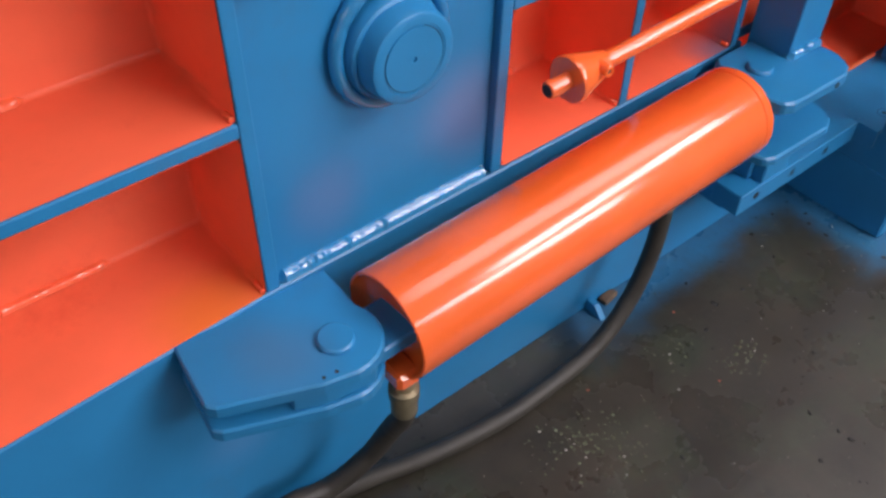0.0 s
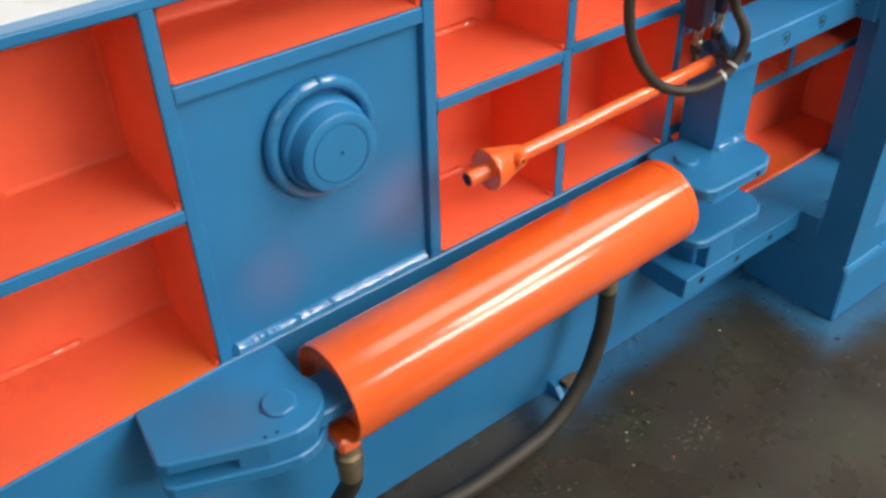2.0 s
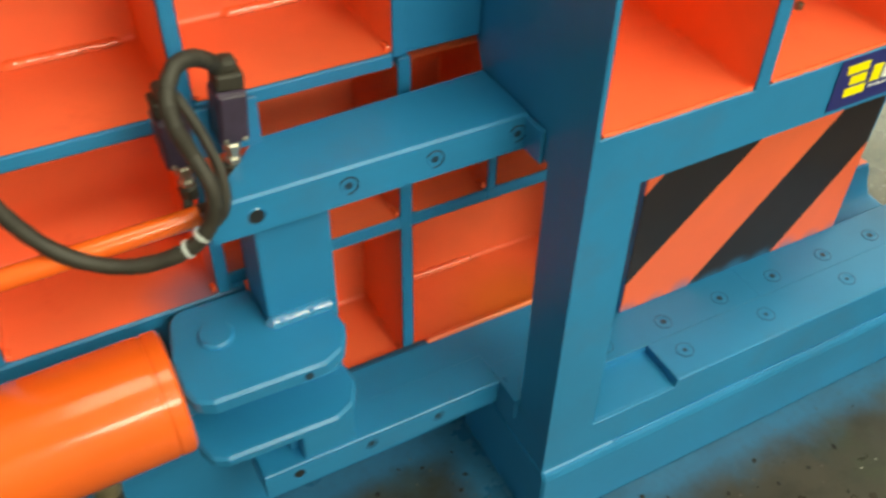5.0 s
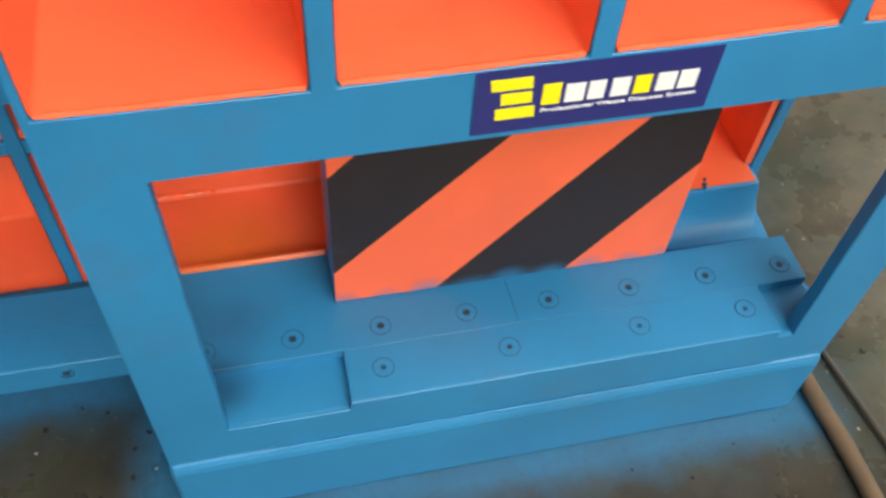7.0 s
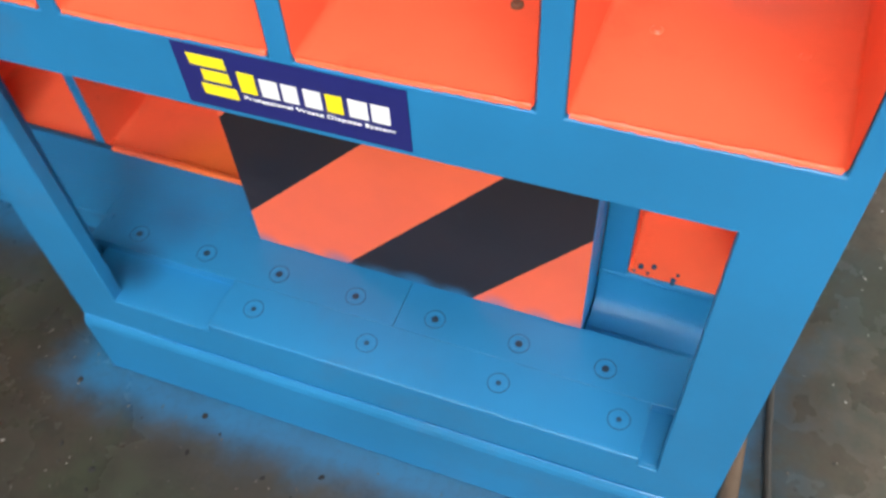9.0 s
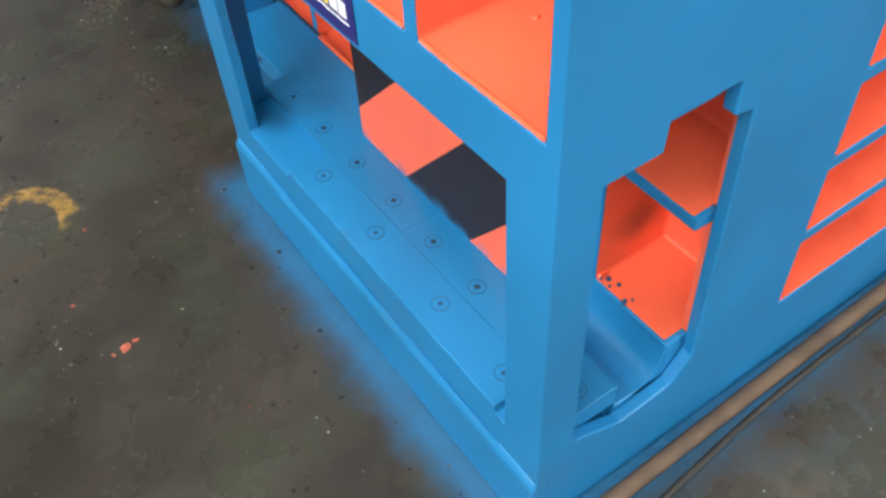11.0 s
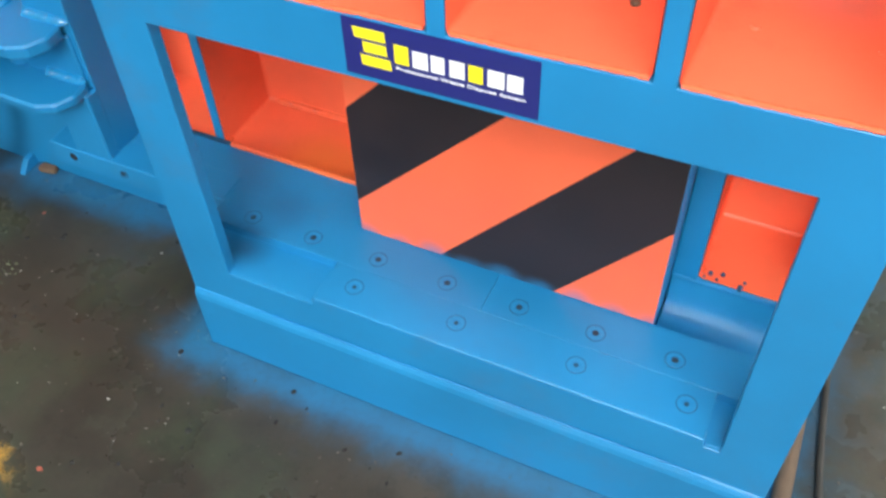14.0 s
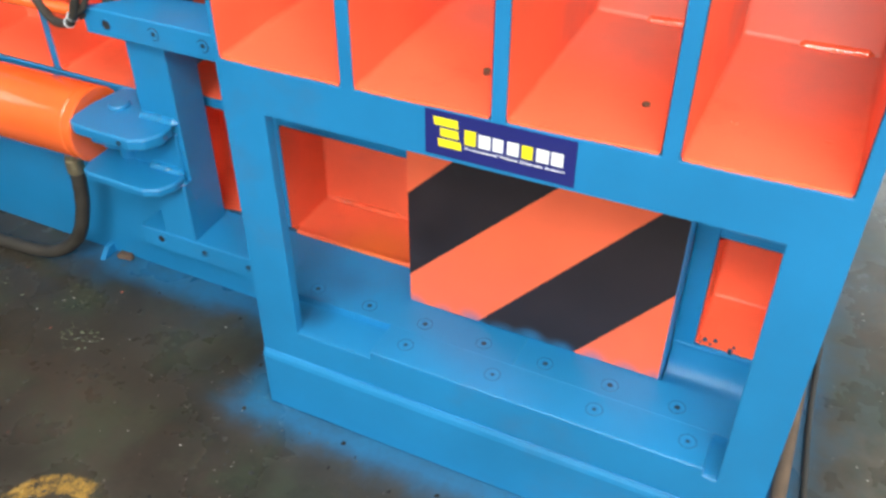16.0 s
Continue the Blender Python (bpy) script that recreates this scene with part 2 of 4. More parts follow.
def fillet(xa, xb, wall, floor, size, rise=0.0, bow=0.25):
    """A hand-laid fillet weld along x, between a wall that faces -y and a ledge: a lumpy slope with overlapping ripples."""
    bm = bmesh.new()
    n, m = max(6, int((xb - xa) / 0.0042)), 6
    rows = []
    for i in range(n + 1):
        x, z0 = xa + (xb - xa) * i / n, floor + rise * i / n
        end = min(1.0, 0.35 + 0.33 * min(i, n - i))
        k = size * end * (1 + random.uniform(-0.05, 0.05) + (0.03 if i % 3 == 0 else 0.0))
        lump = bow * (1 + random.uniform(-0.3, 0.3))
        row = []
        for j in range(m + 1):
            t = j / m
            out = lump * math.sin(math.pi * t) * k
            row.append(bm.verts.new((x + 0.002 * math.sin(math.pi * t), wall + 0.001 - k * (1 - t) - 0.7 * out, z0 - 0.001 + k * t + 0.7 * out)))
        rows.append(row)
    for a, b in zip(rows, rows[1:]):
        for j in range(m):
            bm.faces.new((a[j], b[j], b[j + 1], a[j + 1]))
    for row in (rows[0], rows[-1]):
        bm.faces.new(row)
    bmesh.ops.recalc_face_normals(bm, faces=bm.faces[:])
    return bm


def weld(points, radius=0.004):
    return tube(points, radius, seg=8, steps=14, ripple=0.22)


# ---- floor and hall ----
def floor_material():
    m = bpy.data.materials.new("stained_concrete")
    m.use_nodes = True
    n, l = m.node_tree.nodes, m.node_tree.links
    b = n["Principled BSDF"]
    geo = n.new("ShaderNodeNewGeometry")

    def noise_tex(scale, detail=6, rough=0.6):
        t = n.new("ShaderNodeTexNoise")
        t.inputs["Scale"].default_value, t.inputs["Detail"].default_value, t.inputs["Roughness"].default_value = scale, detail, rough
        l.new(geo.outputs["Position"], t.inputs["Vector"])
        return t.outputs["Fac"]

    def remap(v, a, c, lo=0.0, hi=1.0):
        r = n.new("ShaderNodeMapRange")
        r.interpolation_type = "SMOOTHSTEP"
        for key, val in (("From Min", a), ("From Max", c), ("To Min", lo), ("To Max", hi)):
            r.inputs[key].default_value = val
        l.new(v, r.inputs["Value"])
        return r.outputs["Result"]

    def calc(op, a, c=None):
        k = n.new("ShaderNodeMath")
        k.operation = op
        for i, v in enumerate((a, c)):
            if v is None:
                continue
            if isinstance(v, (int, float)):
                k.inputs[i].default_value = v
            else:
                l.new(v, k.inputs[i])
        return k.outputs["Value"]

    def mix(fac, a, c):
        k = n.new("ShaderNodeMix")
        k.data_type = "RGBA"
        l.new(fac, k.inputs["Factor"])
        for key, v in (("A", a), ("B", c)):
            if isinstance(v, tuple):
                k.inputs[key].default_value = (*v, 1)
            else:
                l.new(v, k.inputs[key])
        return k.outputs["Result"]

    xyz = n.new("ShaderNodeSeparateXYZ")
    l.new(geo.outputs["Position"], xyz.inputs["Vector"])
    X, Y = xyz.outputs["X"], xyz.outputs["Y"]
    col = mix(remap(noise_tex(2.2), 0.35, 0.68), (0.0250, 0.0208, 0.0157), (0.056, 0.047, 0.036))
    col = mix(remap(noise_tex(9.0, 8, 0.7), 0.52, 0.72, 0, 0.55), col, (0.030, 0.035, 0.026))
    col = mix(remap(noise_tex(3.3, 7, 0.65), 0.48, 0.64, 0, 0.75), col, (0.042, 0.049, 0.030))
    col = mix(remap(noise_tex(13.0, 8, 0.75), 0.48, 0.68, 0, 0.45), col, (0.013, 0.0125, 0.010))
    col = mix(remap(noise_tex(7.0, 8, 0.8), 0.56, 0.66, 0, 0.5), col, (0.050, 0.052, 0.036))
    # paler past the baler's end: gate light put into the concrete's colour
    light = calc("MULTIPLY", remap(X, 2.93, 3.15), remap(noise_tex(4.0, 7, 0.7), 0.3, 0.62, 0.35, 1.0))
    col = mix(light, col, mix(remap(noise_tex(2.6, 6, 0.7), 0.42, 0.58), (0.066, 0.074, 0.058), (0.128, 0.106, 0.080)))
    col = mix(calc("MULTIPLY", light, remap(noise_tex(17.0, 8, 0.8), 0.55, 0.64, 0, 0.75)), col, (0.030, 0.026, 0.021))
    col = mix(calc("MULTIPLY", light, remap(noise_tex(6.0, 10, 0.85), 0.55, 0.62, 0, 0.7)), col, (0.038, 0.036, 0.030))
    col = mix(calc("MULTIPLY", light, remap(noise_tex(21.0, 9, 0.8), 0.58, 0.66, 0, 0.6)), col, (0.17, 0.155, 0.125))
    col = mix(remap(noise_tex(38.0, 8, 0.75), 0.58, 0.74, 0, 0.6), col, (0.008, 0.0075, 0.007))
    col = mix(remap(noise_tex(26.0, 4, 0.6), 0.66, 0.74, 0, 0.6), col, (0.075, 0.062, 0.046))

    def box_distance(x0, x1, y0, y1):
        cx, cy, hx, hy = (x0 + x1) / 2, (y0 + y1) / 2, (x1 - x0) / 2, (y1 - y0) / 2
        dx = calc("MAXIMUM", calc("SUBTRACT", calc("ABSOLUTE", calc("SUBTRACT", X, cx)), hx), 0.0)
        dy = calc("MAXIMUM", calc("SUBTRACT", calc("ABSOLUTE", calc("SUBTRACT", Y, cy)), hy), 0.0)
        return calc("SQRT", calc("ADD", calc("MULTIPLY", dx, dx), calc("MULTIPLY", dy, dy)))

    # blue overspray round the foot of the press
    d = calc("MINIMUM", box_distance(1.835, 2.92, 0.40, 1.6), box_distance(1.15, 2.0, 0.66, 1.6))
    d = calc("ADD", d, calc("MULTIPLY", calc("SUBTRACT", noise_tex(10.0, 6, 0.6), 0.5), 0.10))
    spray = remap(d, -0.03, 0.10, 1.0, 0.0)
    spray = calc("MULTIPLY", spray, spray)
    spray = calc("MULTIPLY", spray, remap(noise_tex(60.0, 5, 0.8), 0.28, 0.55, 0.75, 1.0))
    col = mix(spray, col, (0.020, 0.185, 0.40))
    haze = remap(calc("ADD", d, calc("MULTIPLY", calc("SUBTRACT", noise_tex(5.0, 6, 0.7), 0.5), 0.3)), -0.04, 0.12, 0.4, 0.0)
    col = mix(haze, col, (0.03, 0.075, 0.11))
    # blue dusting along the cables
    side = calc("MULTIPLY", remap(X, 2.88, 2.96), remap(X, 3.15, 2.98))
    col = mix(calc("MULTIPLY", side, remap(noise_tex(8.0, 7, 0.7), 0.42, 0.62, 0, 0.4)), col, (0.035, 0.08, 0.115))
    # worn yellow ring
    rx, ry = calc("SUBTRACT", X, 1.668), calc("SUBTRACT", Y, -0.043)
    ring = calc("ABSOLUTE", calc("SUBTRACT", calc("SQRT", calc("ADD", calc("MULTIPLY", rx, rx), calc("MULTIPLY", ry, ry))), 0.115))
    ring = calc("ADD", ring, calc("MULTIPLY", calc("SUBTRACT", noise_tex(30.0, 6, 0.7), 0.5), 0.035))
    yellow = calc("MULTIPLY", remap(ring, 0.016, 0.027, 1.0, 0.0), calc("MULTIPLY", remap(noise_tex(16.0, 8, 0.8), 0.42, 0.56), remap(X, 1.75, 1.69, 0.04, 1.0)))
    col = mix(yellow, col, (0.33, 0.19, 0.04))
    l.new(col, b.inputs["Base Color"])
    l.new(remap(noise_tex(4.0), 0.3, 0.7, 0.20, 0.40), b.inputs["Roughness"])
    bp = n.new("ShaderNodeBump")
    bp.inputs["Strength"].default_value, bp.inputs["Distance"].default_value = 0.35, 0.002
    l.new(noise_tex(45.0, 8, 0.7), bp.inputs["Height"])
    l.new(bp.outputs["Normal"], b.inputs["Normal"])
    return m


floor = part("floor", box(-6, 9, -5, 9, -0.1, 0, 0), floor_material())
tagged(floor, "dark stained concrete workshop floor with blue paint overspray", "floor", kind="structure")
for name, dims in (("wall_south", (-6.2, 9.2, -5.2, -5, -0.1, 6)), ("wall_north", (-6.2, 9.2, 9, 9.2, -0.1, 6)), ("wall_west", (-6.2, -6, -5, 9, -0.1, 6)), ("wall_east", (9, 9.2, -5, 9, -0.1, 6))):
    tagged(part(name, box(*dims, 0), WALLPAINT), "plain grey painted workshop wall", "wall", kind="structure")
tagged(part("ceiling", box(-6.2, 9.2, -5.2, 9.2, 6, 6.15, 0), WALLPAINT), "plain grey workshop roof", "ceiling", kind="structure")

# ---- press body: ribbed side wall ----
FRONT, BACK = 0.698, 0.885
body = thing("scrap_baler", "blue and orange steel scrap baler with ribbed side walls", "machine")


def rib(x0, x1, z0, z1, y0=FRONT, depth=0.15, name="rib"):
    return part(name, box(x0, x1, y0, y0 + depth, z0, z1, 0.0025, 2), BLUE, body)


def cell(x0, x1, z0, z1, y0=FRONT, back=BACK, drop=(0.0, 0.0), open_end=False):
    for x, low in ((x0 + 0.004, drop[0]), (x1 - 0.004, drop[1]))[:1 if open_end else 2]:
        part("weld_bead", tube([(x, y0 + 0.004, z0 - low + 0.005), (x, y0 + 0.009, z0 - low + 0.006), (x, y0 + 0.016 + 0.01 * random.random(), z0 - low + 0.005)], 0.0042, 8, 4, 0.2), BEAD, body, smooth=True)
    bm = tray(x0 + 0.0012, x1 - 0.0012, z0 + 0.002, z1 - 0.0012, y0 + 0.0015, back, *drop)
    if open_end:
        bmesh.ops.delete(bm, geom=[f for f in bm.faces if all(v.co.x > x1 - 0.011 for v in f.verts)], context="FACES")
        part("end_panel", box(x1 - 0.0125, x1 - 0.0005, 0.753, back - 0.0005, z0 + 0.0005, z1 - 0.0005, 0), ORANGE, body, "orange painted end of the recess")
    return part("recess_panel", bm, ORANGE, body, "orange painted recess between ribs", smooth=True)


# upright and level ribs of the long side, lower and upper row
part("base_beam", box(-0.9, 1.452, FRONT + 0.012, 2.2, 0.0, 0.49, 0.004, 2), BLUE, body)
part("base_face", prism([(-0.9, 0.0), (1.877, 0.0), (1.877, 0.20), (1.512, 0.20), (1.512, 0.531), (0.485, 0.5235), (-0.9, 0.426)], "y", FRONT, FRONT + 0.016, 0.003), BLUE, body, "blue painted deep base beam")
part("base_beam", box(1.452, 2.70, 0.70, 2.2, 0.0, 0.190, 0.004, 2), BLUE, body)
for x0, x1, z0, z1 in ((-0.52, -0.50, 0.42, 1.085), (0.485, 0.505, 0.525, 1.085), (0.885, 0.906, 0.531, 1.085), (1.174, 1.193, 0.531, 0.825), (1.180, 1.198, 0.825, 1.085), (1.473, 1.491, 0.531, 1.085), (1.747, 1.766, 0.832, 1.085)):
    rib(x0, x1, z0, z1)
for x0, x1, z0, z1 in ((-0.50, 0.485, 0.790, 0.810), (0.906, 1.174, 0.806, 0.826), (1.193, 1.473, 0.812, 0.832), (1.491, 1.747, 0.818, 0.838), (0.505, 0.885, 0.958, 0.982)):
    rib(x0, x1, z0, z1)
part("top_rail", box(-0.9, 1.877, FRONT - 0.002, FRONT + 0.03, 1.083, 1.099, 0.003, 2), BLUE, body)
part("top_plate", box(-0.9, 1.877, FRONT + 0.03, 2.2, 1.078, 1.098, 0.003), PALE, body, "dusty steel top plate, pale with painted glare")
for x0, x1, z0, z1 in (
    (-0.50, 0.485, 0.523, 0.790), (-0.50, 0.485, 0.810, 1.083), (0.505, 0.885, 0.982, 1.083),
    (0.906, 1.174, 0.531, 0.806), (0.906, 1.180, 0.826, 1.083), (1.193, 1.473, 0.531, 0.812), (1.198, 1.473, 0.832, 1.083),
    (1.491, 1.747, 0.838, 1.083),
):
    cell(x0, x1, z0, z1, drop=(0.066, 0.0) if z0 == 0.523 else (0.0, 0.0))
part("flat_panel", box(1.766, 1.877, FRONT + 0.004, FRONT + 0.02, 0.832, 1.083, 0.002), BLUE, body)
part("closing_panel", box(-0.9, -0.52, FRONT + 0.004, FRONT + 0.02, 0.40, 1.083, 0.002), BLUE, body)

# lower recesses behind the door track
LOW = 0.712
for x0, x1, z0, z1 in ((1.487, 1.760, 0.527, 0.549), (1.779, 1.909, 0.527, 0.549), (1.909, 2.66, 0.527, 0.549), (2.702, 2.8700, 0.535, 0.556)):
    rib(x0, x1, z0, z1, LOW)
for x0, x1, z0, z1 in ((1.470, 1.487, 0.235, 0.531), (1.760, 1.779, 0.235, 0.82), (1.909, 1.924, 0.549, 0.82), (2.30, 2.32, 0.235, 0.82), (2.66, 2.702, 0.19, 0.82)):
    rib(x0, x1, z0, z1, LOW)
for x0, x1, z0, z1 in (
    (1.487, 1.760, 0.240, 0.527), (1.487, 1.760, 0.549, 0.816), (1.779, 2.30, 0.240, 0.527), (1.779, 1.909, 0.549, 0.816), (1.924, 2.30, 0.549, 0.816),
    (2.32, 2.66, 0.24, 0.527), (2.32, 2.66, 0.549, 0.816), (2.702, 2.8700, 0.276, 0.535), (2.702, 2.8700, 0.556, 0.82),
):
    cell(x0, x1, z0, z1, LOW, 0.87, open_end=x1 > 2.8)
part("lower_sill", box(2.66, 2.8700, LOW - 0.002, LOW + 0.05, 0.17, 0.274, 0.006, 2), BLUE, body)
part("track_gap", box(1.612, 1.80, 0.7035, 0.7112, 0.250, 0.2575, 0), GAP, body, "dark open gap")
part("loose_bar", box(1.80, 2.138, 0.7005, 0.7115, 0.2525, 0.2625, 0.003), ORANGE, body, "orange steel flat bar")
part("upper_fill", box(1.877, 2.74, 0.872, 2.2, 0.83, 1.46, 0.002), BLUE, body)
part("core", box(-0.9, 2.72, 0.92, 2.2, 0.15, 1.05, 0), BLUE, body)

for cx, cy, r in ((2.711, 0.718, 0.003), (2.719, 0.728, 0.005), (2.731, 0.719, 0.003), (2.738, 0.733, 0.0045), (2.769, 0.717, 0.005), (2.774, 0.729, 0.003)):
    part("paint_chip", lathe([(0.272, r), (0.2785 + r * 0.6, r * 0.9), (0.2785 + r * 1.2, r * 0.4)], (cx, cy, 0), "z", 5), GAP, body, "dark blue paint crumb")

# plate with the pin boss
BX, BZ = 0.706, 0.830
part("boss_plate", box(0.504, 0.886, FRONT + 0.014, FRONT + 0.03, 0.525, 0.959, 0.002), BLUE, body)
boss = part("pin_boss", lathe([(0.715, 0.065), (0.690, 0.0645), (0.664, 0.0625), (0.6585, 0.0605), (0.657, 0.058), (0.657, 0.0475), (0.668, 0.047)], (BX, 0, BZ), "y", 64), BLUE, body, smooth=True)
part("boss_collar", lathe([(0.715, 0.0715), (0.692, 0.0705), (0.687, 0.0685), (0.685, 0.065), (0.687, 0.058)], (BX - 0.002, 0, BZ), "y", 64), BLUE, boss, smooth=True)
part("boss_face", lathe([(0.661, 0.0475), (0.6575, 0.0470), (0.6575, 0.0450), (0.6590, 0.0446), (0.6590, 0.0436), (0.6568, 0.0430), (0.6568, 0.004), (0.660, 0.003), (0.660, 0.001)], (BX, 0, BZ), "y", 64), BLUE, boss, smooth=True)
arc = [(BX + 0.0441 * math.sin(a), 0.6585, BZ + 0.0441 * math.cos(a)) for a in np.linspace(radians(20), radians(300), 24)]
part("groove", tube(arc, 0.0009, 6, 3), GAP, boss)
ring = [(BX - 0.002 + 0.081 * math.sin(a), 0.703, BZ + 0.006 + 0.085 * math.cos(a)) for a in np.linspace(0, 2 * math.pi, 19)]
part("weld_bead", tube(ring, 0.0098, 12, 5, 0.08), BLUEBEAD, body, smooth=True)
part("weld_bead", fillet(0.508, 0.884, 0.712, 0.5275, 0.0145, 0.003), BLUEBEAD, body, smooth=True)
for line in (((0.18, 0.528), (0.34, 0.529)), ((-0.1, 0.816), (0.31, 0.816)), ((0.98, 0.832), (1.14, 0.832)), ((1.30, 0.838), (1.45, 0.838)), ((1.0, 0.537), (1.1, 0.537)), ((1.58, 0.844), (1.70, 0.844)), ((1.80, 0.247), (1.98, 0.247))):
    (xa, za), (xb, zb) = line
    yb = (0.87 if za < 0.4 else BACK) - 0.011
    part("weld_bead", fillet(xa, xb, yb + 0.010, za - 0.002, 0.0095, zb - za, 0.32), BEAD, body, smooth=True)

# fixed clevis that holds the cylinder's foot
for z in (0.492, 0.440):
    arc = [(0.516 + 0.066 * math.cos(a), 0.586 + 0.066 * math.sin(a)) for a in np.linspace(radians(-95), radians(30), 9)]
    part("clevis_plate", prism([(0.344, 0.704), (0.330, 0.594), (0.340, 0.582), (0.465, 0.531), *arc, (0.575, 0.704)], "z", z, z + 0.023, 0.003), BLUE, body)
part("clevis_spacer", prism([(0.43, 0.70), (0.43, 0.553), (0.47, 0.536), (0.54, 0.527), (0.57, 0.56), (0.57, 0.70)], "z", 0.463, 0.492, 0.001), BLUE, body)
part("clevis_pin", lathe([(0.42, 0.026), (0.5195, 0.026), (0.5225, 0.023), (0.5225, 0.001)], (0.516, 0.582, 0), "z", 32), BLUE, body, smooth=True)
for dx in (0.0, 0.018):
    part("paint_chip", lathe([(0.513, 0.0035), (0.5156, 0.003)], (0.470 + dx, 0.540 - dx * 0.1, 0), "z", 7), HOLE, body)

# ---- door track and sliding carriage ----
carriage = thing("door_carriage", "blue steel carriage with upper arm, post and eye bracket", "machine part")
part("upper_arm", prism([(1.455, 0.569), (1.877, 0.571), (1.877, 0.690), (1.548, 0.676)], "z", 0.731, 0.787, 0.003), BLUE, carriage)
part("arm_end", box(1.8705, 1.8775, 0.532, 0.586, 0.733, 0.784, 0.002), BLUE, carriage)
for x in (1.626, 1.741, 1.860):
    y = 0.5695 + (x - 1.6) * 0.005
    part("bolt_head", lathe([(y + 0.006, 0.0112), (y + 0.0005, 0.0112), (y - 0.0006, 0.0100), (y - 0.0006, 0.0062), (y + 0.005, 0.0058), (y + 0.005, 0.001)], (x, 0, 0.7605), "y", 20), BLUE, carriage, smooth=True)
    gap = [(x + 0.0122 * math.sin(a), y - 0.0002, 0.7605 + 0.0122 * math.cos(a)) for a in np.linspace(radians(-60), radians(190), 14)]
    part("dirt_ring", tube(gap, 0.0011, 6, 2), SOCKET, carriage, "dark gap round the bolt head")
    part("bolt_recess", lathe([(y, 0.0056), (y - 0.0009, 0.0052), (y - 0.0009, 0.001)], (x, 0, 0.7605), "y", 6), SOCKET, carriage, "dark hexagon socket")
part("open_bore", lathe([(0.5695, 0.0100), (0.5682, 0.0098), (0.5682, 0.001)], (1.512, 0, 0.758), "y", 20), HOLE, carriage, "dark open bolt hole")
rim = [(1.512 + 0.0106 * math.sin(a), 0.5688, 0.758 + 0.0106 * math.cos(a)) for a in np.linspace(0, 2 * math.pi, 17)]
part("bore_rim", tube(rim, 0.0012, 6, 2), BLUEBEAD, carriage, smooth=True)
part("post", box(1.513, 1.611, 0.603, 0.692, 0.254, 0.736, 0.003, 2), BLUE, carriage)
for z, dx, thick in ((0.517, 0.0, 0.026), (0.403, 0.008, 0.020)):
    part("eye_plate", prism([(1.41, 0.682), (1.395, 0.668), (1.380, 0.60), (1.381, 0.545), (1.390, 0.520), (1.41, 0.510), (1.555 + dx, 0.507), (1.585 + dx, 0.522), (1.603 + dx, 0.556), (1.600 + dx, 0.594), (1.516, 0.60), (1.51, 0.682)], "z", z, z + thick, 0.004), BLUE, carriage)
part("eye_block", box(1.47, 1.60, 0.597, 0.69, 0.420, 0.519, 0.003), BLUE, carriage)
part("lower_bracket", box(1.527, 1.612, 0.577, 0.606, 0.250, 0.406, 0.003), BLUE, carriage)
part("weld_bead", fillet(1.507, 1.608, 0.603, 0.543, 0.0135), BLUEBEAD, carriage, smooth=True)
part("weld_bead", fillet(1.511, 1.604, 0.597, 0.423, 0.0135), BLUEBEAD, carriage, smooth=True)
part("grease_hole", lathe([(0.52, 0.006), (0.5055, 0.0058), (0.5055, 0.001)], (1.531, 0, 0.530), "y", 12), SOCKET, carriage)
part("eye_pin", lathe([(0.39, 0.024), (0.5465, 0.024), (0.5505, 0.021), (0.5505, 0.001)], (1.444, 0.613, 0), "z", 32), BLUE, carriage, smooth=True)

track = thing("door_track", "blue steel door track bar with countersunk bolts", "machine part")
part("track_bar", box(1.459, 1.870, 0.5735, 0.640, 0.203, 0.2545, 0.002), BLUE, track)
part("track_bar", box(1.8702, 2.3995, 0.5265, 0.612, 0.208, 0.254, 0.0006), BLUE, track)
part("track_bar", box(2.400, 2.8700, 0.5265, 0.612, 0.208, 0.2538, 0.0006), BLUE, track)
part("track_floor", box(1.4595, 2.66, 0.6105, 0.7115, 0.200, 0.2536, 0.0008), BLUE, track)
part("track_gutter", box(2.66, 2.8700, 0.612, 0.712, 0.15, 0.196, 0.002), BLUE, track)
part("gutter_fillet", prism([(0.7095, 0.17), (0.7095, 0.264), (0.705, 0.240), (0.699, 0.224), (0.690, 0.208), (0.679, 0.201), (0.668, 0.1985), (0.655, 0.1970), (0.655, 0.17)], "x", 2.664, 2.8700, 0), BLUE, track, smooth=True)


def bolt(x, y, z, parent, sunk=False):
    """A countersunk socket bolt, painted over; sunk: its gap and socket nearly filled with paint."""
    part("bolt", lathe([(-0.01, 0.0146), (0.0004, 0.0146), (0.0008, 0.0142), (0.0008, 0.0105), (-0.0008, 0.0095), (-0.0008, 0.0065), (-0.006, 0.006), (-0.006, 0.001)], (x, y, z), "z", 24), BLUE, parent, smooth=True)
    part("dirt_ring", lathe([(-0.002, 0.0160), (0.0005, 0.0160), (0.0004, 0.0147), (-0.002, 0.0145)], (x, y, z), "z", 24), GAP, parent, "dark gap round the bolt head")
    part("bolt_recess", lathe([(-0.008, 0.0062), (0.0007, 0.0042 if sunk else 0.0058), (0.0009, 0.0034 if sunk else 0.0050), (0.0009, 0.001)], (x, y, z), "z", 6), GAP if sunk else SOCKET, parent, "dark hexagon socket")


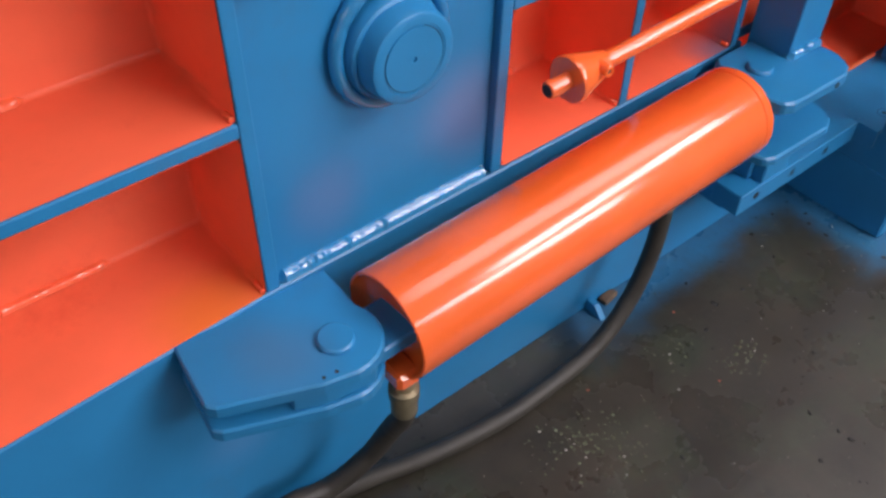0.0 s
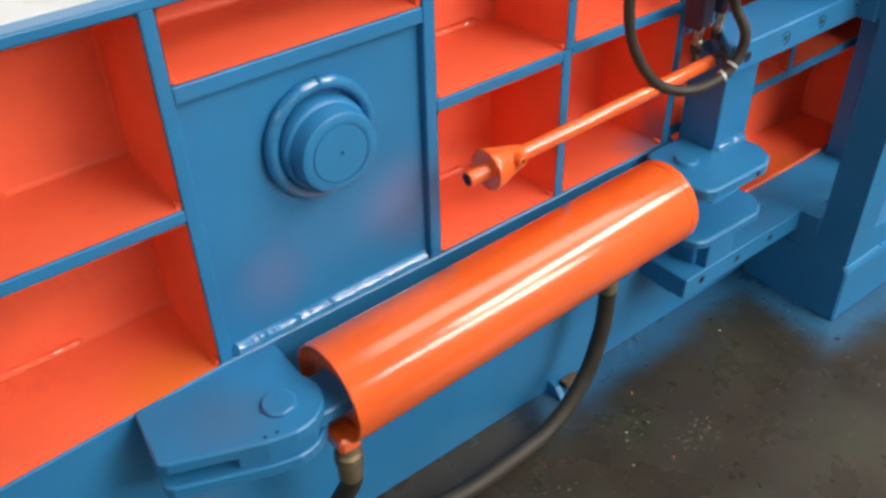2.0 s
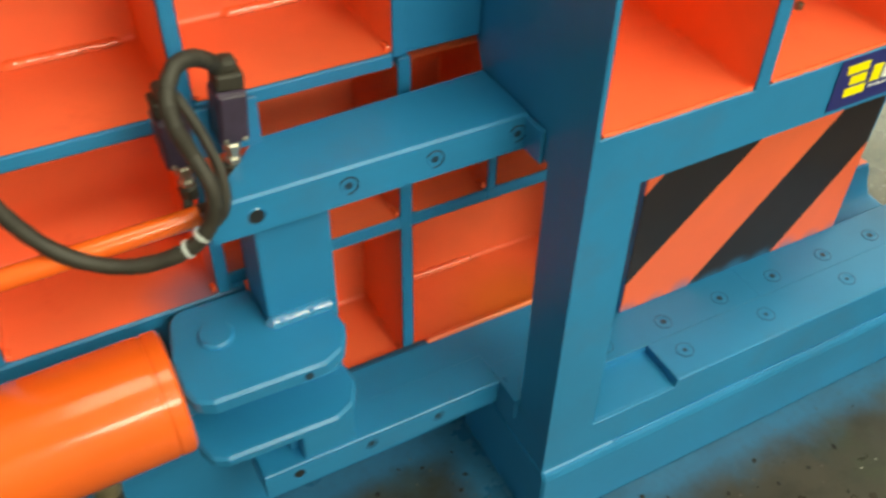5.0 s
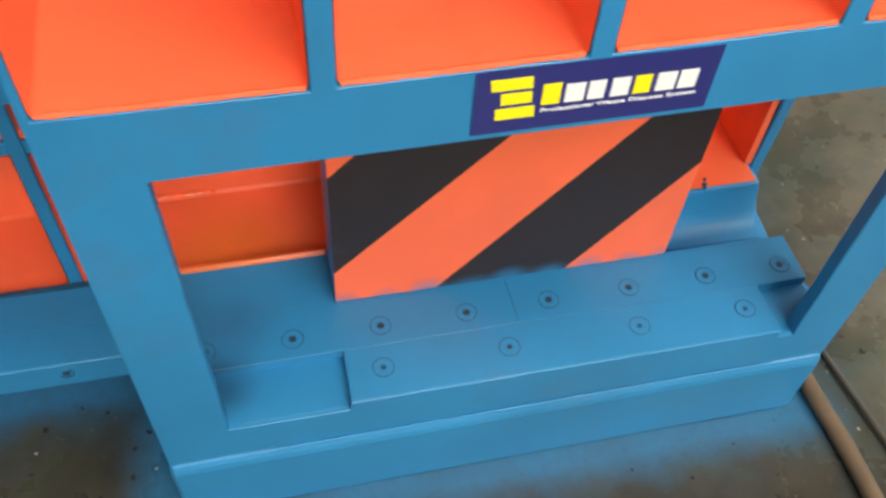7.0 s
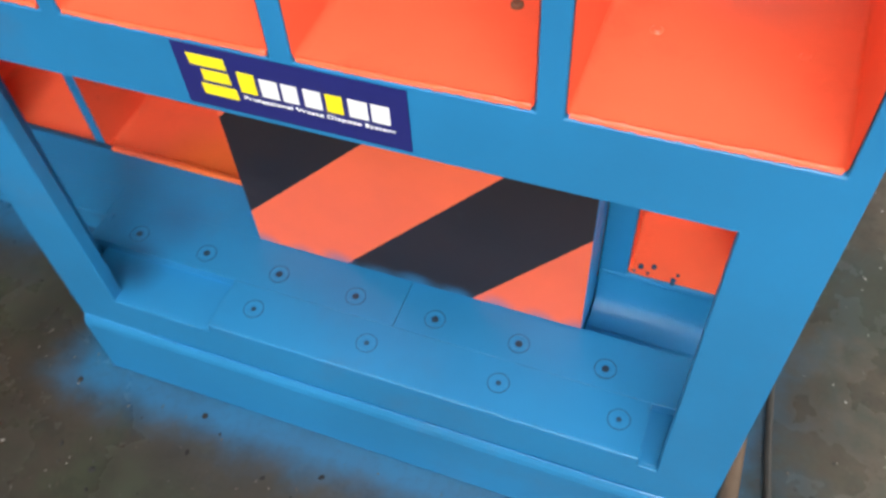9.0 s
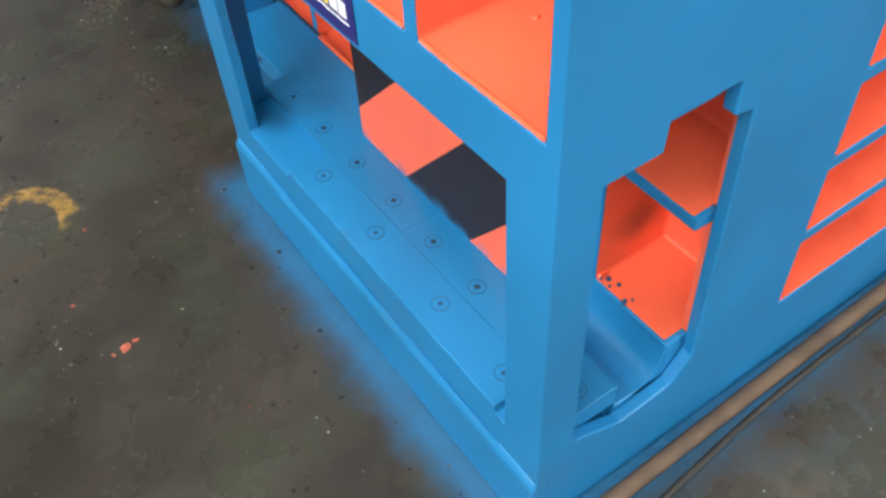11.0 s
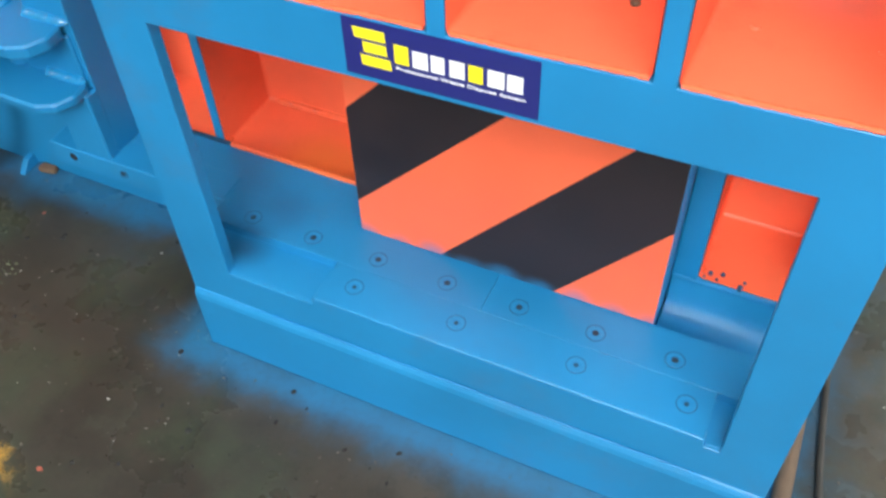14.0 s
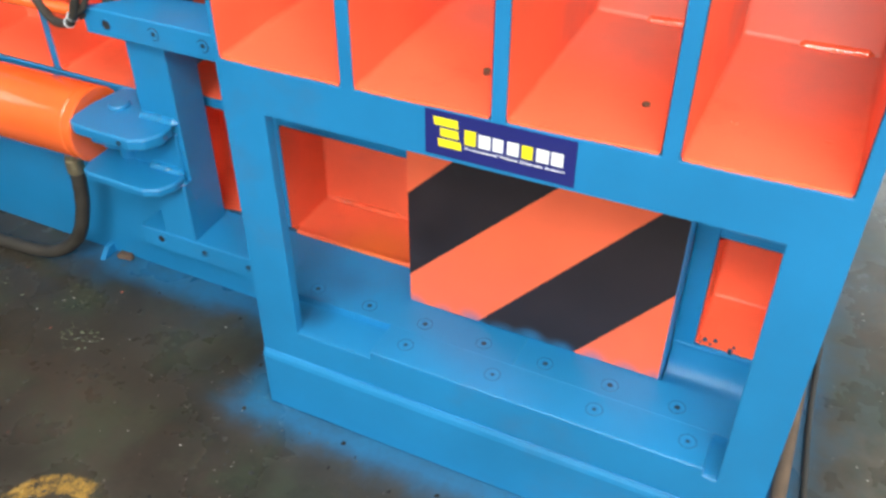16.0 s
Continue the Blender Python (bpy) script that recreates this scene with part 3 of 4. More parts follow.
for x in (1.946, 2.070, 2.198, 2.327, 2.455, 2.584, 2.711, 2.838):
    bolt(x, 0.558, 0.254, track)
for x, r in ((1.514, 0.0092), (1.635, 0.0066), (1.754, 0.0062)):
    part("bolt_recess", lathe([(0.575, r), (0.5728, r * 0.95), (0.5728, 0.001)], (x, 0, 0.232), "y", 12), HOLE if r > 0.009 else SOCKET, track, "dark hole in the front of the bar")
    ring = [(x + (r + 0.0035) * math.sin(a), 0.5735, 0.232 + (r + 0.0035) * math.cos(a)) for a in np.linspace(radians(30), radians(250), 12)]
    part("paint_rim", tube(ring, 0.0012, 6, 2), BLUE if r > 0.009 else GAP, track, smooth=True)

# ---- cylinder ----
cyl = thing("hydraulic_cylinder", "glossy orange hydraulic cylinder pinned between blue brackets", "cylinder")
R = 0.085
A = Vector((0.516, 0.580, 0.482))
B = Vector((1.440, 0.604, 0.485))
turn = (B - A).to_track_quat("X", "Z").to_matrix().to_4x4()
place = Matrix.Translation(A) @ turn


def placed(bm, m=place):
    bmesh.ops.transform(bm, matrix=m, verts=bm.verts)
    return bm


part("barrel", placed(lathe([(0.104, 0.02), (0.100, R - 0.022), (0.089, R - 0.009), (0.0815, R - 0.006), (0.080, R - 0.0035), (0.0808, R - 0.001), (0.083, R), (0.835, R), (0.837, R - 0.0015), (0.840, R - 0.0015), (0.842, R), (0.858, R), (0.862, R - 0.004), (0.862, 0.03)], (0, 0, 0), "x", 96)), GLOSS, cyl, smooth=True)
part("foot_eye", placed(join(box(0.0, 0.115, -0.04, 0.04, -0.013, 0.013, 0.003), lathe([(-0.013, 0.045), (0.013, 0.045)], (0, 0, 0), "z", 32))), BLUE, cyl)
part("rod_eye", placed(join(box(0.85, 0.92, -0.03, 0.03, -0.03, 0.03, 0.003), lathe([(-0.03, 0.035), (0.03, 0.035)], (0.914, 0, 0), "z", 32))), BLUE, cyl)
part("port_block", prism([(0.578, 0.528), (0.618, 0.528), (0.618, 0.575), (0.578, 0.575)], "z", 0.398, 0.43, 0.006), GLOSS, cyl)

# ---- hoses ----
hose = thing("hydraulic_hose", "black rubber hydraulic hose with worn crimped fitting", "hose", "cylinder hoses")
part("hose_line", tube([(1.252, 0.612, 0.345), (1.252, 0.610, 0.29), (1.24, 0.606, 0.21), (1.195, 0.600, 0.11), (1.10, 0.59, 0.042), (0.97, 0.586, 0.024), (0.85, 0.588, 0.02), (0.70, 0.61, 0.02), (0.54, 0.650, 0.02), (0.36, 0.672, 0.02), (-0.3, 0.66, 0.02)], 0.0175, 16, 12, 0.02), RUBBER, hose, smooth=True)
part("hose_fitting", lathe([(0.318, 0.0185), (0.322, 0.0205), (0.355, 0.0205), (0.358, 0.017), (0.42, 0.016)], (1.252, 0.612, 0), "z", 24), BRASS, hose, smooth=True)
hose = thing("hydraulic_hose", "black rubber hydraulic hose with worn crimped fitting", "hose", "cylinder hoses")
part("hose_line", tube([(0.598, 0.545, 0.36), (0.600, 0.548, 0.31), (0.594, 0.575, 0.245), (0.565, 0.600, 0.165), (0.50, 0.620, 0.11), (0.43, 0.628, 0.12), (0.36, 0.63, 0.11), (0.2, 0.62, 0.04), (-0.4, 0.58, 0.02)], 0.0175, 16, 12, 0.02), RUBBER, hose, smooth=True)
part("hose_fitting", lathe([(0.325, 0.0185), (0.33, 0.0205), (0.362, 0.0205), (0.365, 0.023), (0.383, 0.023), (0.386, 0.016), (0.42, 0.015)], (0.598, 0.545, 0), "z", 24), BRASS, hose, smooth=True)

# ---- position rod and limit switches ----
rod = thing("position_rod", "orange painted position rod with conical stop", "rod")
LINE = Matrix.Translation((0.888, 0.604, 0.737)) @ Vector((0.567, 0.002, 0.015)).to_track_quat("X", "Z").to_matrix().to_4x4()
part("shaft", placed(lathe([(0.0, 0.0115), (0.003, 0.0128), (0.568, 0.0128)], (0, 0, 0), "x", 24), LINE), GLOSS, rod, smooth=True)
part("shaft_bore", placed(lathe([(-0.0005, 0.009), (0.001, 0.009)], (0, 0, 0), "x", 20), LINE), HOLE, rod)
part("cone_stop", placed(lathe([(0.038, 0.012), (0.038, 0.0335), (0.040, 0.0345), (0.046, 0.0345), (0.107, 0.0175), (0.109, 0.012)], (0, 0, 0), "x", 40), LINE), GLOSS, rod, smooth=True)
part("set_screw", placed(lathe([(-0.031, 0.004), (-0.0345, 0.0045), (-0.0345, 0.0075), (-0.033, 0.0088), (-0.010, 0.0088)], (0.083, 0, 0.012), "y", 12), LINE), GLOSS, rod, smooth=True)
part("screw_bore", placed(lathe([(-0.0322, 0.0042), (-0.030, 0.0042)], (0.083, 0, 0.012), "y", 12), LINE), HOLE, rod)
for x0, z0, lean in ((1.436, 0.806, -2), (1.497, 0.822, 5)):
    sw = thing("limit_switch", "dark violet plastic limit switch with metal cable gland", "switch", "limit switches")
    tilt = Matrix.Translation((x0, 0.0, z0)) @ Matrix.Rotation(radians(lean), 4, "Y")
    part("housing", placed(box(0, 0.036, 0.627, 0.664, 0, 0.066, 0.004, 2), tilt), PLASTIC, sw)
    part("cover", placed(box(0.003, 0.033, 0.6235, 0.628, 0.003, 0.063, 0.0015), tilt), PLASTIC, sw)
    part("head", placed(box(0.002, 0.034, 0.630, 0.661, 0.0665, 0.086, 0.003, 2, box(0.008, 0.029, 0.634, 0.657, 0.084, 0.102, 0.006, 2)), tilt), RUBBER, sw)
    for u in (0.007, 0.029):
        part("cover_screw", placed(lathe([(0.6215, 0.001), (0.6215, 0.0024), (0.6225, 0.0032), (0.626, 0.0032)], (u, 0, 0.007), "y", 10), tilt), STEEL, sw)
    part("plate_mark", placed(box(0.0362, 0.0368, 0.636, 0.644, 0.028, 0.046, 0.0), tilt), STEEL, sw, "small worn metal rating plate")
    part("cable_gland", placed(lathe([(-0.034, 0.006), (-0.032, 0.010), (-0.026, 0.010), (-0.024, 0.0075), (-0.017, 0.0075), (-0.015, 0.0105), (-0.007, 0.0105), (-0.005, 0.009), (0.002, 0.009)], (0.018, 0.641, 0), "z", 6), tilt), STEEL, sw)
    part("gland_boot", placed(lathe([(-0.052, 0.006), (-0.050, 0.0105), (-0.036, 0.0115), (-0.033, 0.008)], (0.018, 0.641, 0), "z", 16), tilt), RUBBER, sw, smooth=True)
    part("cable_tail", tube([(x0 + 0.017, 0.641, z0 - 0.045), (x0 + 0.014, 0.625, z0 - 0.058), (1.468, 0.590, 0.772), (1.452, 0.562, 0.765)], 0.006, 10, 8), RUBBER, sw, smooth=True)
loop = thing("conduit_loop", "black corrugated cable conduit hanging in a loop", "cable")
part("conduit", tube([(1.29, 0.64, 1.16), (1.262, 0.635, 1.03), (1.245, 0.63, 0.925), (1.255, 0.62, 0.84), (1.30, 0.60, 0.765), (1.362, 0.575, 0.738), (1.425, 0.557, 0.750), (1.458, 0.550, 0.785), (1.466, 0.553, 0.825), (1.456, 0.572, 0.862), (1.447, 0.578, 0.892), (1.447, 0.592, 0.922), (1.462, 0.612, 0.940), (1.482, 0.624, 0.941), (1.502, 0.634, 0.928), (1.516, 0.645, 0.908)], 0.0094, 12, 14, 0.05), RUBBER, loop, smooth=True)
part("conduit_branch", tube([(1.440, 0.556, 0.766), (1.474, 0.556, 0.790), (1.482, 0.572, 0.828), (1.474, 0.592, 0.868), (1.462, 0.610, 0.902), (1.455, 0.630, 0.905)], 0.0065, 10, 10, 0.04), RUBBER, loop, smooth=True)
for at, along in (((1.428, 0.557, 0.752), (0.04, -0.012, 0.018)), ((1.446, 0.553, 0.769), (0.03, -0.004, 0.034))):
    part("tie", placed(lathe([(-0.0022, 0.0112), (0.0022, 0.0112)], (0, 0, 0), "x", 16), Matrix.Translation(at) @ Vector(along).to_track_quat("X", "Z").to_matrix().to_4x4()), PALE, loop, "pale plastic cable tie")
part("switch_bracket", box(1.452, 1.556, 0.664, 0.670, 0.785, 0.850, 0.001), BLUE, carriage)

# ---- door portal ----
portal = thing("door_frame", "blue steel door portal with orange recesses above", "machine frame")
PY = 0.44
X0, X1 = 1.878, 2.892
TALL, HIGH = 1.50, 1.42
part("foot_beam", prism([(0.430, 0.0), (0.430, 0.148), (0.4392, 0.1635), (0.466, 0.1635), (0.466, 0.0)], "x", X0 - 0.002, X1 - 0.001, 0.005, skip=lambda e: all(v.co.y > 0.465 for v in e.verts)), BLUE, portal)
part("foot_block", box(X0 - 0.002, X1 - 0.0225, 0.466, 0.69, 0.0, 0.157, 0), BLUE, portal)
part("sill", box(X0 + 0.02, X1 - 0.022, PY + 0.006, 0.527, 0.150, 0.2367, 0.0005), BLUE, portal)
part("weld_bead", weld([(2.02, 0.4375, 0.161), (2.2, 0.4375, 0.161), (2.5, 0.4375, 0.161), (2.80, 0.4375, 0.161)], 0.0024), BLUE, portal, smooth=True)
CELLS = ((1.886, 2.117, 0.825, 0.826), (2.140, 2.371, 0.827, 0.831), (2.394, 2.622, 0.832, 0.838), (2.647, 2.8695, 0.838, 0.842))
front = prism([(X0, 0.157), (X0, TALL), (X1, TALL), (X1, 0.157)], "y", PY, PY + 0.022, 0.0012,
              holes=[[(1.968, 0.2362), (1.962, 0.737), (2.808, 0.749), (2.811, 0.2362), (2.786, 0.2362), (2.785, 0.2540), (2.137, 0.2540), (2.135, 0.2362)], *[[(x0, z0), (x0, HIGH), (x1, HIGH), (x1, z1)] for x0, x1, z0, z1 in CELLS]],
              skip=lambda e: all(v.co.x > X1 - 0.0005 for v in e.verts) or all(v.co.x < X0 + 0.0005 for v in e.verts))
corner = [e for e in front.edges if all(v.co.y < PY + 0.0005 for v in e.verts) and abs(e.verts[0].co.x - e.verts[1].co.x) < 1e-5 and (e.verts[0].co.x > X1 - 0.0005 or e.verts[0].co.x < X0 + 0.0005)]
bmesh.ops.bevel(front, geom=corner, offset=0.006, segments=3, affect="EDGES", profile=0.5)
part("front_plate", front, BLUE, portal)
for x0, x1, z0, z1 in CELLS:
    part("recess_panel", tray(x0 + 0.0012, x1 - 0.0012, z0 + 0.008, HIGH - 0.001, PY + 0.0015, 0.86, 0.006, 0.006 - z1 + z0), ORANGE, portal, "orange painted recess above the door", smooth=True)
for x, mat in ((2.310, BROWN), (2.566, BROWN), (2.696, ORANGE), (2.823, ORANGE)):
    part("bolt_end", lathe([(0.83, 0.0062), (0.8385, 0.0062), (0.8405, 0.004), (0.8405, 0.001)], (x, 0.568, 0.006 * (x - 2.06)), "z", 12), mat, portal, "rusty bolt end" if mat is BROWN else "")
for x0, x1, z0, z1 in CELLS:
    part("weld_bead", weld([(x0 + 0.004, PY + 0.003, z0 + 0.003), (0.65 * x0 + 0.35 * x1, PY + 0.003, 0.65 * z0 + 0.35 * z1 + 0.002), (0.3 * x0 + 0.7 * x1, PY + 0.003, 0.3 * z0 + 0.7 * z1 + 0.003), (x1 - 0.004, PY + 0.003, z1 + 0.003)], 0.003), BEAD, portal, smooth=True)
for x0, x1, z0, z1 in CELLS[1:]:
    part("weld_bead", fillet(x0 + 0.09, x1 - 0.015, 0.86, z0 + 0.007, 0.0105, z1 - z0, 0.32), BEAD, portal, smooth=True)
part("portal_top", box(X0 + 0.023, X1 - 0.022, PY + 0.031, 2.2, TALL - 0.03, TALL - 0.002, 0.002), BLUE, portal)
part("end_floor", box(2.70, X1 - 0.022, 0.75, 2.2, 0.0, 0.19, 0.002), BLUE, portal)
part("back_plate", box(X0, X1 - 0.022, 2.18, 2.199, 0.19, TALL - 0.03, 0.002), BLUE, portal)
part("header_bottom", box(X0 + 0.02, X1 - 0.022, PY + 0.0205, 0.70, 0.775, 0.815, 0.002), BLUE, portal)
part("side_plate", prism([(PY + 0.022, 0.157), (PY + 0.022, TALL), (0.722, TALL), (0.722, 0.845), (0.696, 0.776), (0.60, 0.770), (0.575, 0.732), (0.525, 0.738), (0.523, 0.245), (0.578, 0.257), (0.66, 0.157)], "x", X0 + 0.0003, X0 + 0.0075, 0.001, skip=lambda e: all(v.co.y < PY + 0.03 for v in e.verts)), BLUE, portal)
cut = [(0.508, 0.228), (0.505, 0.763), (0.591, 0.763), (0.594, 0.808), (0.702, 0.806), (0.703, 0.755), (0.737, 0.749), (0.751, 0.240), (0.712, 0.192), (0.607, 0.182)]
rows = ((0.210, 0.361), (0.385, 0.517), (0.541, 0.673), (0.697, 0.832), (0.857, 0.992), (1.016, 1.15))
part("side_plate", prism([(PY + 0.022, 0.0), (PY + 0.022, TALL), (2.2, TALL), (2.2, 0.0)], "x", X1 - 0.0215, X1, 0.002,
     holes=[cut, *[[(0.962, a), (0.962, b), (1.75, b), (1.75, a)] for a, b in rows]], skip=lambda e: all(v.co.y < PY + 0.03 for v in e.verts)), BLUE, portal)
for a, b in rows:
    bm = tray(0.9632, 1.7488, a + 0.0015, b - 0.0012, 0.0015, 0.15)
    bmesh.ops.transform(bm, matrix=Matrix(((0, -1, 0, X1), (1, 0, 0, 0), (0, 0, 1, 0), (0, 0, 0, 1))), verts=bm.verts)
    part("recess_panel", bm, ORANGE, portal, "orange painted recess on the end wall", smooth=True)

# ---- sliding door ----
door = thing("sliding_door", "sliding steel door with black and orange warning stripes", "door")
DX0, DX1, DZ0, DZ1, DY = 2.139, 2.662, 0.256, 0.80, 0.611
part("door_panel", box(DX0, DX1, DY, 0.69, DZ0, DZ1, 0.002), BLUE, door)


def band(name, low, high, mat, label):
    """A stripe of the door face between two slanting lines, each given by its slope and offset."""
    ring = [(DX0 + 0.001, DZ0 + 0.001), (DX1 - 0.001, DZ0 + 0.001), (DX1 - 0.001, DZ1), (DX0 + 0.001, DZ1)]
    for sign, line in ((1, low), (-1, high)):
        if line is None:
            continue
        out = []
        for p, q in zip(ring, ring[1:] + ring[:1]):
            dp, dq = (sign * (v[1] - v[0] * line[0] - line[1]) for v in (p, q))
            if dp >= 0:
                out.append(p)
            if dp * dq < 0:
                t = dp / (dp - dq)
                out.append((p[0] + t * (q[0] - p[0]), p[1] + t * (q[1] - p[1])))
        ring = out
    part(name, prism(ring, "y", DY - 0.002, DY + 0.001, 0), mat, door, label)


def through_points(xa, za, xb, zb):
    k = (zb - za) / (xb - xa)
    return k, za - k * xa


edges = [None, through_points(2.495, 0.257, 2.661, 0.466), through_points(2.2905, 0.256, 2.59, 0.600), through_points(2.140, 0.327, 2.429, 0.621), through_points(2.138, 0.525, 2.228, 0.617), None]
for i, (lo, hi) in enumerate(zip(edges, edges[1:])):
    band("warning_stripe", lo, hi, DOORBLACK if i % 2 else DOORORANGE, "matt black painted stripe" if i % 2 else "orange painted stripe")

# ---- wear plate in front of the door ----
wear = thing("wear_plate", "blue painted steel wear plate with countersunk bolts", "plate")
part("plate", box(2.138, 2.784, 0.4425, 0.5257, 0.2350, 0.2545, 0.0004), BLUE, wear)
for x in (2.190, 2.375, 2.576, 2.747):
    bolt(x, 0.488, 0.2545, wear, True)

# ---- maker's label ----
label = thing("maker_label", "navy blue maker label with yellow and white print", "label")
LX, LZ = 2.265, 0.750


def film(name, points, mat, depth=0.0024):
    """A flat shape on the label, in the label's own metres from its lower corner; the label leans a little with the beam."""
    ring = [(LX + u, LZ + v + 0.012 * u) for u, v in points]
    part(name, prism(ring, "y", PY - depth, PY - 0.0012, 0), mat, label)


film("label_film", [(0, 0), (0.241, 0), (0.241, 0.078), (0, 0.078)], NAVY, 0.0018)
for v, u0, u1, k in ((0.0535, 0.016, 0.0555, -0.002), (0.0355, 0.0265, 0.0565, -0.001), (0.0170, 0.0225, 0.061, -0.001)):
    film("mark_bar", [(u0, v), (u1, v), (u1 - 0.001, v + 0.0138), (u0 + k, v + 0.0138)], YELLOW)
for i, w in enumerate((0.0180, 0.0190, 0.0165, 0.0182, 0.0170, 0.0195, 0.0185)):
    u = 0.066 + i * 0.0229
    top = 0.0555 if i == 0 else 0.0525
    film("letter_bar", [(u, 0.0300), (u + w, 0.0300), (u + w, top), (u, top)], YELLOW if i in (0, 4) else WHITE)


def line_of_text(words, u, v, width, height, mat):
    """A line of raised print in the built-in font, fitted to a width and a capital height."""
    cu = bpy.data.curves.new("text_line", "FONT")
    cu.body, cu.size, cu.offset, cu.resolution_u = words, 1.0, 0.003, 3
    ob = bpy.data.objects.new("text_line", cu)
    me = bpy.data.meshes.new_from_object(ob)
    bpy.data.objects.remove(ob)
    bpy.data.curves.remove(cu)
    bm = bmesh.new()
    bm.from_mesh(me)
    bpy.data.meshes.remove(me)
    left, right = min(p.co.x for p in bm.verts), max(p.co.x for p in bm.verts)
    for p in bm.verts:
        along = u + (p.co.x - left) / (right - left) * width
        p.co = (LX + along, PY - 0.0024, LZ + v + p.co.y * height / 0.73 + 0.012 * along)
    got = bmesh.ops.extrude_face_region(bm, geom=bm.faces[:])
    bmesh.ops.translate(bm, vec=(0, 0.0012, 0), verts=[e for e in got["geom"] if isinstance(e, bmesh.types.BMVert)])
    bmesh.ops.recalc_face_normals(bm, faces=bm.faces[:])
    part("text_line", bm, mat, label)


line_of_text("Professional Waste Dispose System", 0.067, 0.0205, 0.1585, 0.0052, WHITE)

# ---- cables on the floor ----
for pts, r, mat in ((((2.953, 0.0, 0.016), (2.955, 0.30, 0.016), (2.945, 0.47, 0.016), (2.94, 0.7, 0.016), (2.935, 1.0, 0.016), (2.93, 1.6, 0.016), (2.93, 2.6, 0.016)), 0.0155, BROWN), (((3.06, 0.05, 0.008), (3.034, 0.316, 0.008), (3.008, 0.514, 0.008), (2.985, 0.70, 0.008), (2.965, 1.0, 0.008), (2.96, 1.6, 0.008), (2.96, 2.6, 0.008)), 0.006, RUBBER)):
    cable = thing("floor_cable", "dusty brown hose lying on the floor along the baler" if mat is BROWN else "thin dark cable lying on the floor beside a hose", "cable")
    part("cable_line", tube([(x - 0.011, y, z) for x, y, z in pts], r, 12, 12), mat, cable, smooth=True)

# ---- lug at the foot of the base and floor litter ----
lug = thing("foot_lug", "small blue steel lug at the foot of the base beam", "bracket")
part("lug_plate", prism([(0.650, 0.0), (0.699, 0.0), (0.697, 0.03), (0.675, 0.027)], "x", 1.190, 1.205, 0.001), BLUE, lug)
chunk = thing("wood_scrap", "brown scrap of wood wedged under the base beam", "scrap")
part("scrap_piece", prism([(1.228, 0.672), (1.272, 0.680), (1.268, 0.697), (1.226, 0.697)], "z", 0.0, 0.014, 0.003), BROWN, chunk)
rng = random.Random(7)


def litter(name, label, count, area_of, size, mat, flat=0.5, corners=(4, 6)):
    bm = bmesh.new()
    for _ in range(count):
        x, y = area_of()
        if (x > 1.84 and 0.40 < y < 2.3 and x < 2.93) or (y > 0.66 and x < 1.9):
            continue
        r = size * rng.uniform(0.35, 1.0) ** 1.5
        a0 = rng.uniform(0, 6.28)
        n = rng.randint(*corners)
        stretch = rng.uniform(0.5, 1.0)
        ca, sa = math.cos(a0), math.sin(a0)
        low, top = [], []
        for k in range(n):
            t = 2 * math.pi * k / n
            u, v = r * rng.uniform(0.6, 1.15) * math.cos(t), stretch * r * rng.uniform(0.6, 1.15) * math.sin(t)
            px, py = x + u * ca - v * sa, y + u * sa + v * ca
            low.append(bm.verts.new((px, py, 0.0002)))
            top.append(bm.verts.new((x + (px - x) * 0.7, y + (py - y) * 0.7, r * flat * rng.uniform(0.5, 1.1))))
        bm.faces.new(top)
        for k in range(n):
            bm.faces.new((low[k], low[(k + 1) % n], top[(k + 1) % n], top[k]))
    tagged(part(name, bm, mat), label, "litter", kind="stuff")


def anywhere():
    return rng.uniform(-0.2, 3.6), rng.uniform(-0.7, 0.68)


def beside():
    return rng.uniform(2.97, 3.5), rng.uniform(0.2, 2.4)


